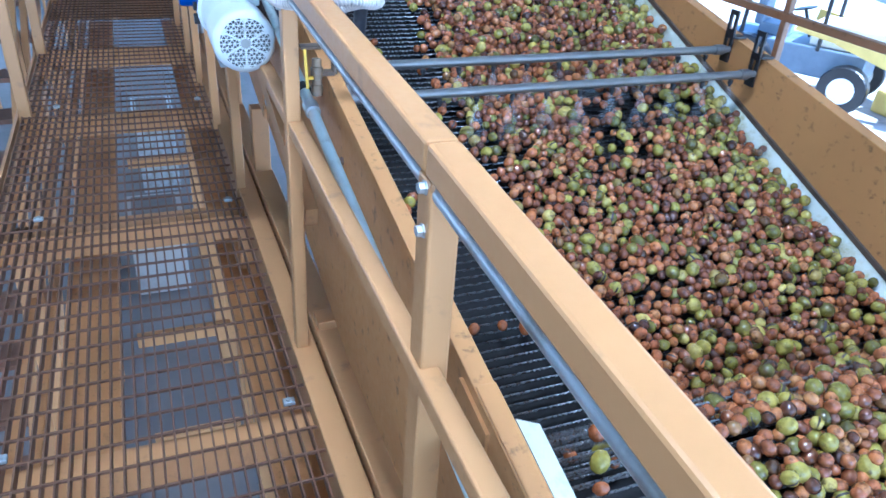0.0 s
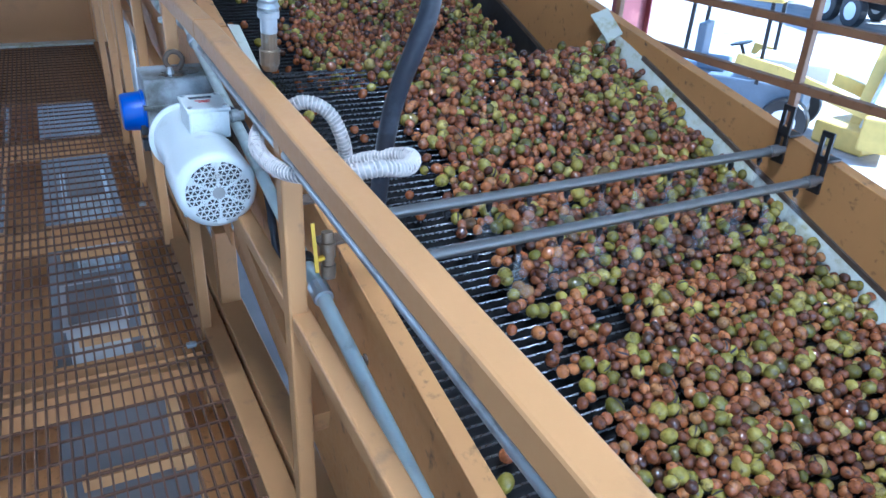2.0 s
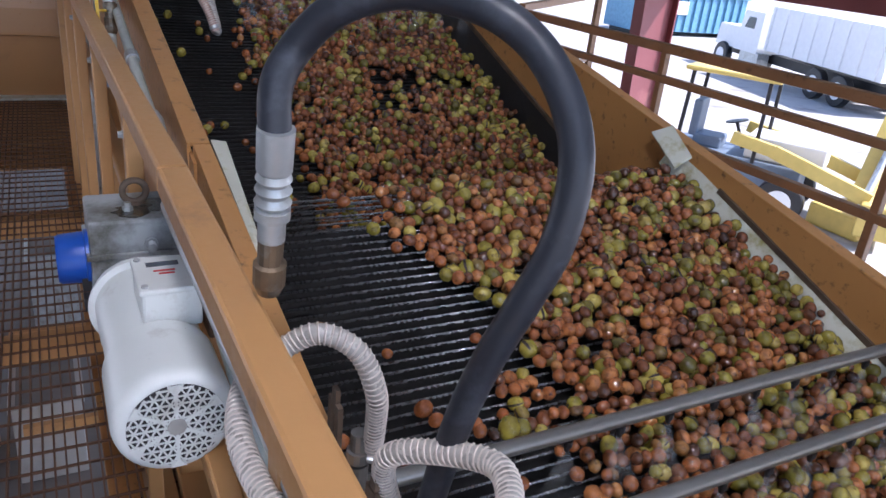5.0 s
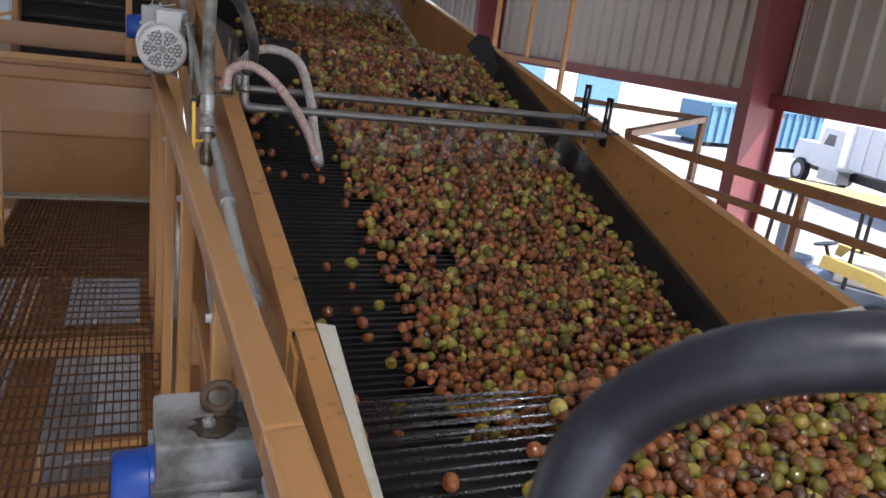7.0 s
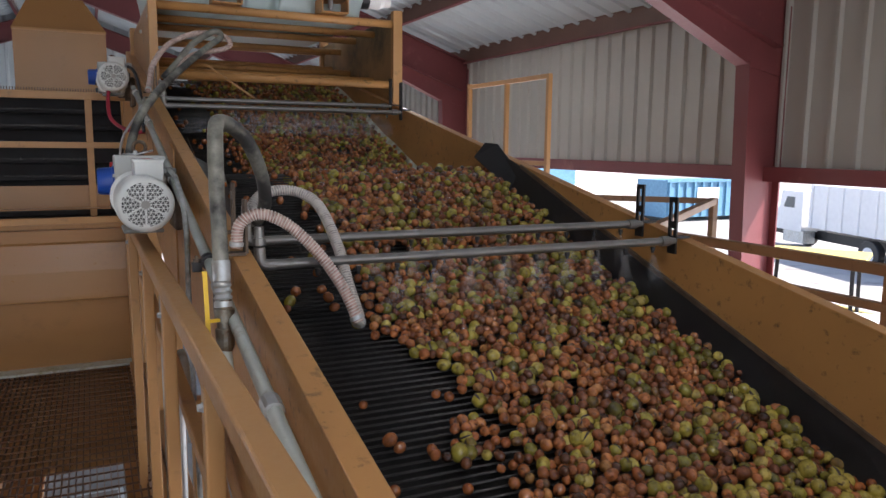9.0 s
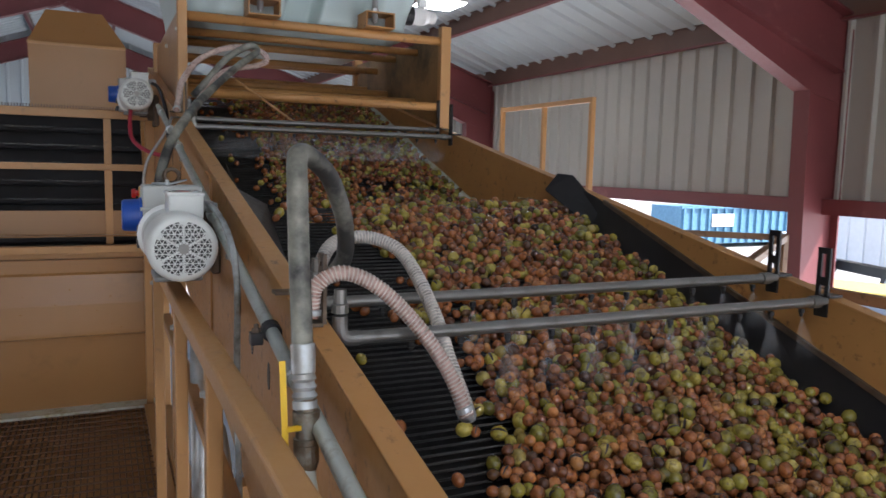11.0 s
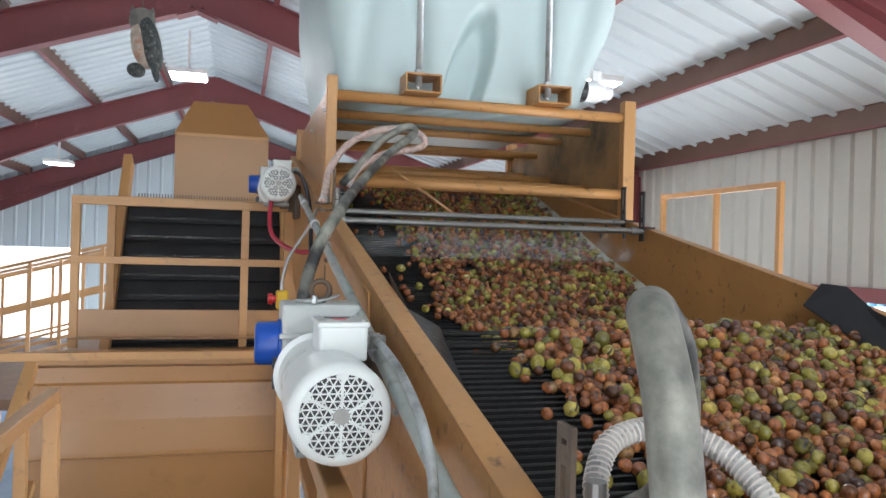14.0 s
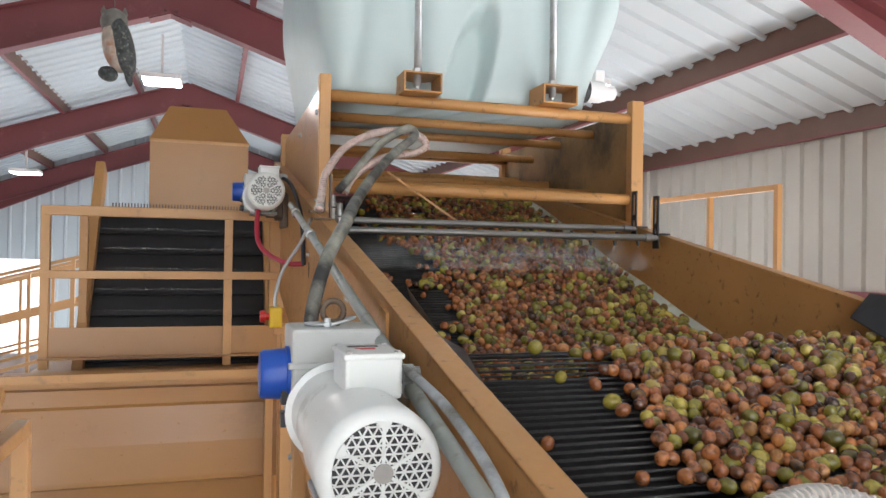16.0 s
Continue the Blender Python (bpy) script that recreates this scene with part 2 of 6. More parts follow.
def smooth_path(pts, steps=8):
    """A Catmull-Rom curve through the points."""
    P = [Vector(p) for p in pts]
    P = [2 * P[0] - P[1], *P, 2 * P[-1] - P[-2]]
    out = []
    for i in range(1, len(P) - 2):
        for k in range(steps):
            t = k / steps
            a, b, c, d = P[i - 1], P[i], P[i + 1], P[i + 2]
            out.append(0.5 * (2 * b + (c - a) * t + (2 * a - 5 * b + 4 * c - d) * t * t + (3 * b - a - 3 * c + d) * t ** 3))
    return out + [P[-2]]


def tube(bm, pts, r, n=12, caps=True, ribs=None):
    """A round tube along the points. ribs: (pitch, depth) for a corrugated hose."""
    P = [Vector(p) for p in pts]
    if ribs:
        pitch, depth = ribs
        dist = [0.0]
        for a, b in zip(P, P[1:]):
            dist.append(dist[-1] + (b - a).length)
        count = max(4, int(dist[-1] / pitch) * 4)
        Q, R, j = [], [], 0
        for i in range(count + 1):
            s = dist[-1] * i / count
            while j < len(P) - 2 and dist[j + 1] < s:
                j += 1
            Q.append(P[j].lerp(P[j + 1], (s - dist[j]) / max(1e-6, dist[j + 1] - dist[j])))
            R.append(r + depth * (0.5, 1, 0.5, 0)[i % 4])
        P, radii = Q, R
    else:
        radii = r if isinstance(r, (list, tuple)) else [r] * len(P)
    rings, side = [], None
    for i, c in enumerate(P):
        d = (P[min(i + 1, len(P) - 1)] - P[max(i - 1, 0)]).normalized()
        if side is None:
            side = d.orthogonal().normalized()
        side = (side - d * side.dot(d)).normalized()
        other = d.cross(side)
        rings.append([bm.verts.new(c + (side * math.cos(2 * math.pi * k / n) + other * math.sin(2 * math.pi * k / n)) * radii[i]) for k in range(n)])
    for a, b in zip(rings, rings[1:]):
        for k in range(n):
            bm.faces.new((a[k], a[(k + 1) % n], b[(k + 1) % n], b[k]))
    if caps:
        bm.faces.new(rings[0][::-1])
        bm.faces.new(rings[-1])
    return bm


def lathe(bm, base, axis, profile, n=32):
    """A turned form: profile of (distance along the axis, radius)."""
    base, axis = Vector(base), Vector(axis).normalized()
    side = axis.orthogonal().normalized()
    other = axis.cross(side)
    rings = [[bm.verts.new(base + axis * s + (side * math.cos(2 * math.pi * k / n) + other * math.sin(2 * math.pi * k / n)) * max(r, 1e-4)) for k in range(n)] for s, r in profile]
    for a, b in zip(rings, rings[1:]):
        for k in range(n):
            bm.faces.new((a[k], a[(k + 1) % n], b[(k + 1) % n], b[k]))
    bm.faces.new(rings[0][::-1])
    bm.faces.new(rings[-1])
    return bm


def nb():
    return bmesh.new()


def flat(ob):
    """Auto-smooth by angle: marks edges over 35 degrees as sharp."""
    me = ob.data
    b = nb()
    b.from_mesh(me)
    for fa in b.faces:
        fa.smooth = True
    for e in b.edges:
        if len(e.link_faces) == 2 and e.calc_face_angle(0) > radians(35):
            e.smooth = False
    b.to_mesh(me)
    b.free()
    return ob


# ---- the machine's lines ----
SLOPE = 0.2126            # rise of the side plates
BELT = 0.37               # rise of each belt
CREST_Y = [0.60, 2.38, 4.63, 6.88]
CREST_Z = [3.09, 3.47, 3.948, 4.45]
XL, XR = -0.605, 0.63     # inner faces of the side plates
SPEED = 0.42


def belt_z(k, y):
    return CREST_Z[k] - BELT * (CREST_Y[k] - y)


def plate_z(y, lift=0.0):
    return 3.05 + lift + SLOPE * y


LIFT = {-1: 0.022, 1: 0.0}      # the walkway side stands a little higher


# ---- ground and building ----
def setting(name, bm, mat, label, category, smooth=False):
    return tagged(part(name, bm, mat, None, "", smooth), label, category, "", "structure")


bm = nb()
box(bm, -400, 400, -400, 400, -0.3, 0)
setting("ground", bm, CONCRETE, "pale worn concrete yard and shed floor", "ground")

# thin slab over the ground, coloured darker to stand for indoor shade
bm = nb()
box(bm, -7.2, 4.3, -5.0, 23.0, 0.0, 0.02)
setting("floor", bm, SHADE_CONCRETE, "grey concrete shed floor, darkened for the shade indoors", "floor")

WALL_X, LEFT_X, RIDGE_X = 4.27, -7.1, -1.47
EAVE_Z, RIDGE_Z, BACK_Y, FRONT_Y = 5.30, 7.32, 23.0, -5.0


def ribbed_sheet(bm, a, b, u, rib, height, thick=0.02):
    """A trapezoidal ribbed sheet: from a along (b - a), with ribs raised along the normal, spanning the vector u."""
    a, b, u = Vector(a), Vector(b), Vector(u)
    d = b - a
    n = d.cross(u).normalized()
    L = d.length
    d.normalize()
    s, prof = 0.0, []
    while s < L:
        for off, h in ((0, 0), (rib * 0.72, 0), (rib * 0.80, height), (rib * 0.92, height)):
            if s + off < L:
                prof.append((s + off, h))
        s += rib
    prof.append((L, 0))
    low = [bm.verts.new(a + d * p + n * h) for p, h in prof]
    high = [bm.verts.new(a + d * p + n * h + u) for p, h in prof]
    low2 = [bm.verts.new(a + d * p + n * (h - thick)) for p, h in prof]
    high2 = [bm.verts.new(a + d * p + n * (h - thick) + u) for p, h in prof]
    for i in range(len(prof) - 1):
        bm.faces.new((low[i], low[i + 1], high[i + 1], high[i]))
        bm.faces.new((low2[i + 1], low2[i], high2[i], high2[i + 1]))
        bm.faces.new((low[i + 1], low[i], low2[i], low2[i + 1]))
        bm.faces.new((high[i], high[i + 1], high2[i + 1], high2[i]))
    bm.faces.new((low[0], high[0], high2[0], low2[0]))
    bm.faces.new((low[-1], low2[-1], high2[-1], high[-1]))


bm = nb()
ribbed_sheet(bm, (WALL_X, FRONT_Y, 3.87), (WALL_X, BACK_Y, 3.87), (0, 0, EAVE_Z - 3.77), 0.23, -0.03)
setting("wall_east", bm, WALLSHEET, "grey ribbed steel sheet wall over an open bay", "wall")
bm = nb()
ribbed_sheet(bm, (LEFT_X, BACK_Y, 3.2), (LEFT_X, 6.3, 3.2), (0, 0, EAVE_Z - 3.1), 0.30, -0.03)
ribbed_sheet(bm, (LEFT_X, 6.3, 0), (LEFT_X, FRONT_Y, 0), (0, 0, EAVE_Z + 0.1), 0.30, -0.03)
setting("wall_west", bm, WALLSHEET, "grey ribbed steel sheet wall with open bays at the far end", "wall")
bm = nb()
ribbed_sheet(bm, (WALL_X, BACK_Y, 3.95), (LEFT_X, BACK_Y, 3.95), (0, 0, 3.35), 0.30, -0.03)
ribbed_sheet(bm, (-1.6, BACK_Y, 0), (-4.7, BACK_Y, 0), (0, 0, 3.96), 0.30, -0.03)
setting("wall_north", bm, ROOF, "pale blue-white ribbed steel gable wall", "wall")
for nm, x0, x1 in (("ceiling", WALL_X + 0.3, RIDGE_X), ("ceiling", LEFT_X - 0.3, RIDGE_X)):
    z0 = EAVE_Z + 0.16 - (RIDGE_Z - EAVE_Z) / (RIDGE_X - x1 + abs(RIDGE_X - x0)) * 0.3
    bm = nb()
    if x0 > x1:
        ribbed_sheet(bm, (x0, FRONT_Y, z0), (x0, BACK_Y, z0), (x1 - x0, 0, RIDGE_Z + 0.16 - z0), 0.30, -0.028)
    else:
        ribbed_sheet(bm, (x0, BACK_Y, z0), (x0, FRONT_Y, z0), (x1 - x0, 0, RIDGE_Z + 0.16 - z0), 0.30, -0.028)
    setting(nm, bm, ROOF, "white ribbed steel roof sheets", "ceiling")


def i_beam(bm, p, q, depth, flange, up):
    """Web and two flanges from p to q."""
    p, q, u = Vector(p), Vector(q), Vector(up).normalized()
    beam(bm, p, q, 0.012, depth, up)
    for s in (-1, 1):
        beam(bm, p + u * s * depth / 2, q + u * s * depth / 2, flange, 0.016, up)


def steel_frame(y):
    t = thing("portal_frame", "dark red primed steel portal frame with tapered columns", "steel frame", (0, y, 0), "portal frames of the shed", "structure")
    for x, sgn in ((WALL_X, -1), (LEFT_X, 1)):
        bm = nb()
        top = EAVE_Z - 0.1
        w0, w1 = 0.30, 0.62
        # tapered web and two flanges
        vs = [bm.verts.new((x + sgn * a, dy, z)) for dy in (-0.006, 0.006) for a, z in ((0.03, 0), (w0, 0), (0.45, top - 0.45), (w1, top), (0.03, top))]
        bm.faces.new(vs[:5])
        bm.faces.new(vs[5:][::-1])
        beam(bm, (x + sgn * 0.03, 0, 0), (x + sgn * 0.03, 0, top), 0.14, 0.014, (1, 0, 0))
        beam(bm, (x + sgn * w0, 0, 0), (x + sgn * 0.45, 0, top - 0.45), 0.14, 0.014, (1, 0, 0))
        part("column", bm, PRIMER, t)
        bm = nb()
        a = Vector((x + sgn * 0.05, 0, EAVE_Z - 0.22))
        b = Vector((RIDGE_X, 0, RIDGE_Z - 0.28))
        d = (b - a).normalized()
        nrm = Vector((-d.z, 0, d.x)) if d.x > 0 else Vector((d.z, 0, -d.x))
        i_beam(bm, a, b, 0.42, 0.18, nrm)
        # deeper haunch at the knee
        knee = (Vector((x + sgn * 0.04, 0, top - 0.55)), Vector((x + sgn * 0.45, 0, top - 0.47)), a + d * 3.4 - nrm * 0.2, a + d * 3.4 + nrm * 0.19, a + nrm * 0.19)
        hv = [[bm.verts.new((p.x, dy, p.z)) for p in knee] for dy in (-0.011, 0.011)]
        bm.faces.new(hv[0])
        bm.faces.new(hv[1][::-1])
        for i in range(5):
            bm.faces.new((hv[0][i], hv[1][i], hv[1][(i + 1) % 5], hv[0][(i + 1) % 5]))
        beam(bm, Vector((x + sgn * 0.46, 0, top - 0.47)), a + d * 3.4 - nrm * 0.2, 0.14, 0.015, nrm)
        part("rafter", bm, PRIMER, t)
    bm = nb()
    top, low = RIDGE_Z - 0.06, RIDGE_Z - 0.52
    vs = [bm.verts.new((RIDGE_X + a, dy, z - abs(a) * 0.36)) for dy in (-0.016, 0.016) for a, z in ((-0.22, low), (0, low), (0.22, low), (0.22, top), (0, top), (-0.22, top))]
    bm.faces.new(vs[:6])
    bm.faces.new(vs[6:][::-1])
    for i in range(6):
        bm.faces.new((vs[i], vs[6 + i], vs[6 + (i + 1) % 6], vs[(i + 1) % 6]))
    beam(bm, (RIDGE_X - 0.22, 0, low - 0.085), (RIDGE_X, 0, low - 0.004), 0.19, 0.016)
    beam(bm, (RIDGE_X, 0, low - 0.004), (RIDGE_X + 0.22, 0, low - 0.085), 0.19, 0.016)
    part("apex_plate", bm, PRIMER, t)
    return t


for y in (-4.6, 0.78, 6.28, 11.92, 17.42, 22.85):
    steel_frame(y)

# purlins and girts: brown channels with a paler red lower flange
for sgn, x_e in ((1, WALL_X), (-1, LEFT_X)):
    for off in (0.07, 1.24, 2.43, 3.62, 4.85):
        x = x_e - sgn * off
        z = EAVE_Z + 0.055 + (RIDGE_Z - EAVE_Z) * off / abs(RIDGE_X - x_e)
        bm = nb()
        box(bm, x - 0.006, x + 0.006, FRONT_Y, BACK_Y, z - 0.095, z + 0.09)
        box(bm, x - 0.03, x + 0.03, FRONT_Y, BACK_Y, z + 0.09, z + 0.096)
        purlin = setting("purlin", bm, BROWNSTEEL, "brown primed steel roof purlin channel", "purlin")
        bm = nb()
        box(bm, x - 0.045, x + 0.02, FRONT_Y, BACK_Y, z - 0.110, z - 0.096)
        part("flange", bm, PRIMER, purlin)
for x, z, nm in ((WALL_X - 0.09, 3.86, "girt"), (LEFT_X + 0.09, 3.2, "girt"), (LEFT_X + 0.09, 5.18, "eave_strut")):
    bm = nb()
    box(bm, x - 0.06, x + 0.06, FRONT_Y, BACK_Y, z - 0.06, z + 0.06)
    setting(nm, bm, PRIMER, "dark red primed steel wall girt", "girt")


# ---- fruit washing machine ----
machine = thing("washing_conveyor", "tan painted steel fruit washing conveyor in rising steps", "conveyor", (0, 0, 0))
Y0, Y1 = -3.0, 7.6


def side_plate(x_in, sgn, name, Y0, Y1, wide):
    bm = nb()
    t = 0.006
    x_web = x_in - wide + 0.008 if sgn < 0 else x_in
    x0, x1 = sorted((x_web, x_web + sgn * t))
    vs = [bm.verts.new((x, y, plate_z(y, LIFT[sgn]) + dz)) for x in (x0, x1) for y in (Y0, Y1) for dz in (-0.62, 0)]
    for q in ((0, 1, 3, 2), (4, 6, 7, 5), (0, 4, 5, 1), (2, 3, 7, 6), (0, 2, 6, 4), (1, 5, 7, 3)):
        bm.faces.new([vs[i] for i in q])
    # folded top flange
    xf = x_in + sgn * (wide / 2 - 0.001)
    beam(bm, (xf, Y0, plate_z(Y0, LIFT[sgn]) + 0.003), (xf, Y1, plate_z(Y1, LIFT[sgn]) + 0.003), wide, 0.008, (0, -SLOPE, 1), 0.002)
    beam(bm, (x_in + sgn * (wide - 0.004), Y0, plate_z(Y0, LIFT[sgn]) - 0.012), (x_in + sgn * (wide - 0.004), Y1, plate_z(Y1, LIFT[sgn]) - 0.012), 0.006, 0.03, (0, -SLOPE, 1))
    part(name, bm, TAN_WORN, machine)


side_plate(XL, -1, "side_plate", Y0, 2.44, 0.034)
side_plate(XL, -1, "side_plate", 2.446, Y1, 0.044)
side_plate(XR, 1, "side_plate", Y0, Y1, 0.043)


# legs and lower beams under the plates
for y in (-1.4, 0.4, 1.52, 2.55, 3.3, 4.1, 4.9, 5.7, 6.6):
    for x in (XL - 0.045, XR + 0.045):
        bm = nb()
        box(bm, x - 0.03, x + 0.03, y - 0.03, y + 0.03, 0, plate_z(y) - 0.61, 0.003)
        part("leg", bm, TAN, machine)
for x in (XL - 0.045, XR + 0.045):
    bm = nb()
    box(bm, x - 0.036, x + 0.036, -2.2, 6.7, 2.62, 2.74, 0.004)
    part("lower_beam", bm, TAN, machine)


# ---- moving belts ----
def rod_mesh(mat):
    bm = nb()
    tube(bm, [(XL + 0.02, 0, 0), (XR - 0.02, 0, 0)], 0.0024, 8)
    for x in (XL + 0.03, XR - 0.03):
        box(bm, x - 0.006, x + 0.006, -0.0098, 0.0098, -0.012, 0.002)
    finish(bm, True)
    me = bpy.data.meshes.new("belt_rod")
    bm.to_mesh(me)
    bm.free()
    me.materials.append(mat)
    return me


# the upper two belts take the rods with shade in their colour
ROD_MESHES = [rod_mesh(m) for m in (ROD, ROD, ROD_SHADED, ROD_SHADED)]
PITCH = 0.0213


def loop_points(k):
    """The closed way of a belt: up its top run, round the head, back below, round the tail."""
    y0 = (CREST_Y[k - 1] - 0.02) if k else -2.4
    r, pts = 0.07, []
    a = math.atan(BELT)
    head, tail = Vector((CREST_Y[k], CREST_Z[k])), Vector((y0, belt_z(k, y0)))
    d, n = Vector((math.cos(a), math.sin(a))), Vector((-math.sin(a), math.cos(a)))
    pts.append(tail)
    pts.append(head)
    ch, ct = head - n * r, tail - n * r
    for i in range(1, 7):
        g = math.pi * i / 6
        pts.append(ch + n * r * math.cos(g) + d * r * math.sin(g))
    for i in range(0, 6):
        g = math.pi * i / 6
        pts.append(ct - n * r * math.cos(g) - d * r * math.sin(g))
    return pts + [tail]


class Way:
    """Places along a line of (y, z) points by the distance along it."""

    def __init__(self, pts):
        self.p = [Vector(p) for p in pts]
        self.s = [0.0]
        for a, b in zip(self.p, self.p[1:]):
            self.s.append(self.s[-1] + (b - a).length)

    def at(self, s):
        s = min(max(s, 0.0), self.s[-1] - 1e-6)
        i = int(np.searchsorted(self.s, s, side="right")) - 1
        i = min(i, len(self.p) - 2)
        f = (s - self.s[i]) / max(1e-9, self.s[i + 1] - self.s[i])
        return self.p[i].lerp(self.p[i + 1], f)


moves = []      # (object, rows), keyed at the end
for k in range(4):
    belt = thing("conveyor_belt", "wet steel rod conveyor belt rising between tan side plates", "conveyor belt", (0, 0, 0), "rod belts of the washing conveyor")
    way = Way(loop_points(k))
    total = way.s[-1]
    count = int(total / PITCH)
    for i in range(count):
        ob = new("belt_rod", ROD_MESHES[k])
        ob.parent = belt
        s0 = total * i / count
        rows = []
        for j in range(49):
            t = 16.0 * j / 48
            s = (s0 + SPEED * t) % total
            p, q = way.at(s), way.at((s + 0.01) % total)
            rows.append((t, p, q))
        moves.append((ob, rows))
    # near-black sheet added below the belt as the shade between its rods
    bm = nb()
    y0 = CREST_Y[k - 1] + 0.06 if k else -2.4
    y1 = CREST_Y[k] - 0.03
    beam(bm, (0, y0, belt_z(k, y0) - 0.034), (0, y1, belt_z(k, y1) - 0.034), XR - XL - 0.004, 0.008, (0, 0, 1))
    part("drip_pan", bm, GAP_SHADE, machine)


# ---- fruit ----
def fruit_way():
    pts = [(-4.0, belt_z(0, -4.0))]
    for k in range(4):
        y, z = CREST_Y[k], CREST_Z[k]
        pts.append((y, z))
        pts.append((y + 0.05, z - 0.012))
        pts.append((y + 0.085, z - 0.06))
        if k < 3:
            pts.append((y + 0.12, belt_z(k + 1, y + 0.12) + 0.01))
    pts += [(CREST_Y[3] + 0.12, 3.8), (CREST_Y[3] + 0.13, 3.0)]
    return Way(pts)


FW = fruit_way()
rng = np.random.default_rng(7)
SEG, RINGS = 9, 6
TURNS = [2 * math.pi * k / SEG for k in range(SEG)]
SPLIT_TURNS = [-0.17, 0.0, 0.17] + [0.17 + (2 * math.pi - 0.34) * (k + 1) / (SEG - 2) for k in range(SEG - 3)]


def ball(turns, groove):
    """Points of a ball of radius 1; with a groove, its second meridian is sunk like a split husk."""
    out = []
    for r in range(RINGS + 1):
        th = math.pi * r / RINGS
        for k in range(SEG if 0 < r < RINGS else 1):
            q = 0.80 if groove and k == 1 and 0 < r < RINGS - 1 else 1.0
            out.append((q * math.sin(th) * math.cos(turns[k]), q * math.sin(th) * math.sin(turns[k]), math.cos(th)))
    return np.array(out)


fv, fv_split = ball(TURNS, False), ball(SPLIT_TURNS, True)
ff, in_split = [], []
for r in range(RINGS):
    a0 = 0 if r == 0 else 1 + (r - 1) * SEG
    b0 = 1 + r * SEG
    for k in range(SEG):
        k2 = (k + 1) % SEG
        if r == 0:
            ff.append((0, b0 + k, b0 + k2))
        elif r == RINGS - 1:
            ff.append((a0 + k, len(fv) - 1, a0 + k2))
        else:
            ff.append((a0 + k, b0 + k, b0 + k2, a0 + k2))
        in_split.append(k < 2 and r < RINGS - 1)


def fruit_mesh(name, places):
    """Brown nuts and larger green husks, some split, at the places (x, y, z, radius), joined."""
    verts, faces, slots = [], [], []
    for x, y, z, r in places:
        g = rng.random() < 0.20 + 0.20 * min(1.0, max(0.0, (x - 0.25) / 0.3))
        split = rng.random() < (0.42 if g else 0.16)
        r *= rng.uniform(1.05, 1.34) if g else 1.0
        slots += [2 if split and c else (1 if g else 0) for c in in_split]
        m = np.array(Euler(rng.uniform(0, 6.28, 3)).to_matrix()) @ np.diag([r, r * rng.uniform(0.93, 1.0), r * rng.uniform(0.97, 1.20)])
        base = len(verts) * len(fv)
        verts.append((fv_split if split else fv) @ m.T + (x, y, z))
        faces += [tuple(i + base for i in f) for f in ff]
    me = bpy.data.meshes.new(name)
    me.from_pydata(np.concatenate(verts).tolist() if verts else [], [], faces)
    me.polygons.foreach_set("use_smooth", [True] * len(me.polygons))
    for mat in (FRUIT, FRUIT_GREEN, HUSK_SPLIT):
        me.materials.append(mat)
    me.polygons.foreach_set("material_index", slots)
    return me


def cover(x, s):
    """How full the bed is at x across and s along."""
    edge = -0.31 + 0.16 * noise.noise((s * 1.3, 0.0, 3.1)) + 0.09 * noise.noise((s * 4.1, 5.0, 0.0))
    f = (x - edge) / 0.12
    patch = noise.noise((x * 3.0, s * 3.0, 9.0))
    dense = min(1.0, max(0.0, f))
    if patch < -0.44:
        dense *= 0.45
    return 0.05 if f < 0 else dense


STRIP = 0.1225
ROWSTEP = 0.0245
s_lo, s_hi = 1.5, FW.s[-1] - 0.9
nstrips = int((s_hi - s_lo) / STRIP)
loose = []
for i in range(nstrips):
    s0 = s_lo + i * STRIP
    places = []
    for r in range(5):
        yy = (r - 2) * ROWSTEP
        off = (0.5 if r % 2 else 0.0)
        for c in range(50):
            x = XL + 0.03 + (c + off) * 0.0242
            if x > XR - 0.035:
                continue
            d = cover(x, s0 + yy)
            if rng.random() > d * 0.97:
                continue
            rad = float(np.clip(rng.normal(0.0128, 0.0014), 0.0098, 0.0166))
            px, py = x + rng.normal(0, 0.0042), yy + rng.normal(0, 0.0042)
            if d < 0.1 and len(loose) < 240:
                loose.append((s0 + py, px, rad))
                continue
            places.append((px, py, 0.006 + rad, rad))
            if d > 0.9 and rng.random() < 0.34:
                rad2 = float(np.clip(rng.normal(0.0128, 0.0014), 0.0098, 0.0166))
                places.append((px + rng.normal(0.013, 0.005), py + rng.normal(0, 0.009), 0.006 + rad + 0.0185 + rng.uniform(-0.005, 0.003), rad2))
    if not places:
        continue
    ob = tagged(new("nut_bed", fruit_mesh("nut_bed", places)), "wet round brown nuts and green husks riding on the rod belt", "nuts", "nuts on the belts", "stuff")
    moves.append((ob, [("fruit", s0, 0.0)]))
for s0, x, rad in loose:
    ob = tagged(new("nut", fruit_mesh("nut", [(0, 0, 0, rad)])), "single wet round nut lying loose on the rod belt", "nut", "loose nuts on the belts")
    moves.append((ob, [("single", s0, x, 0.006 + rad)]))


rt = random.Random(21)
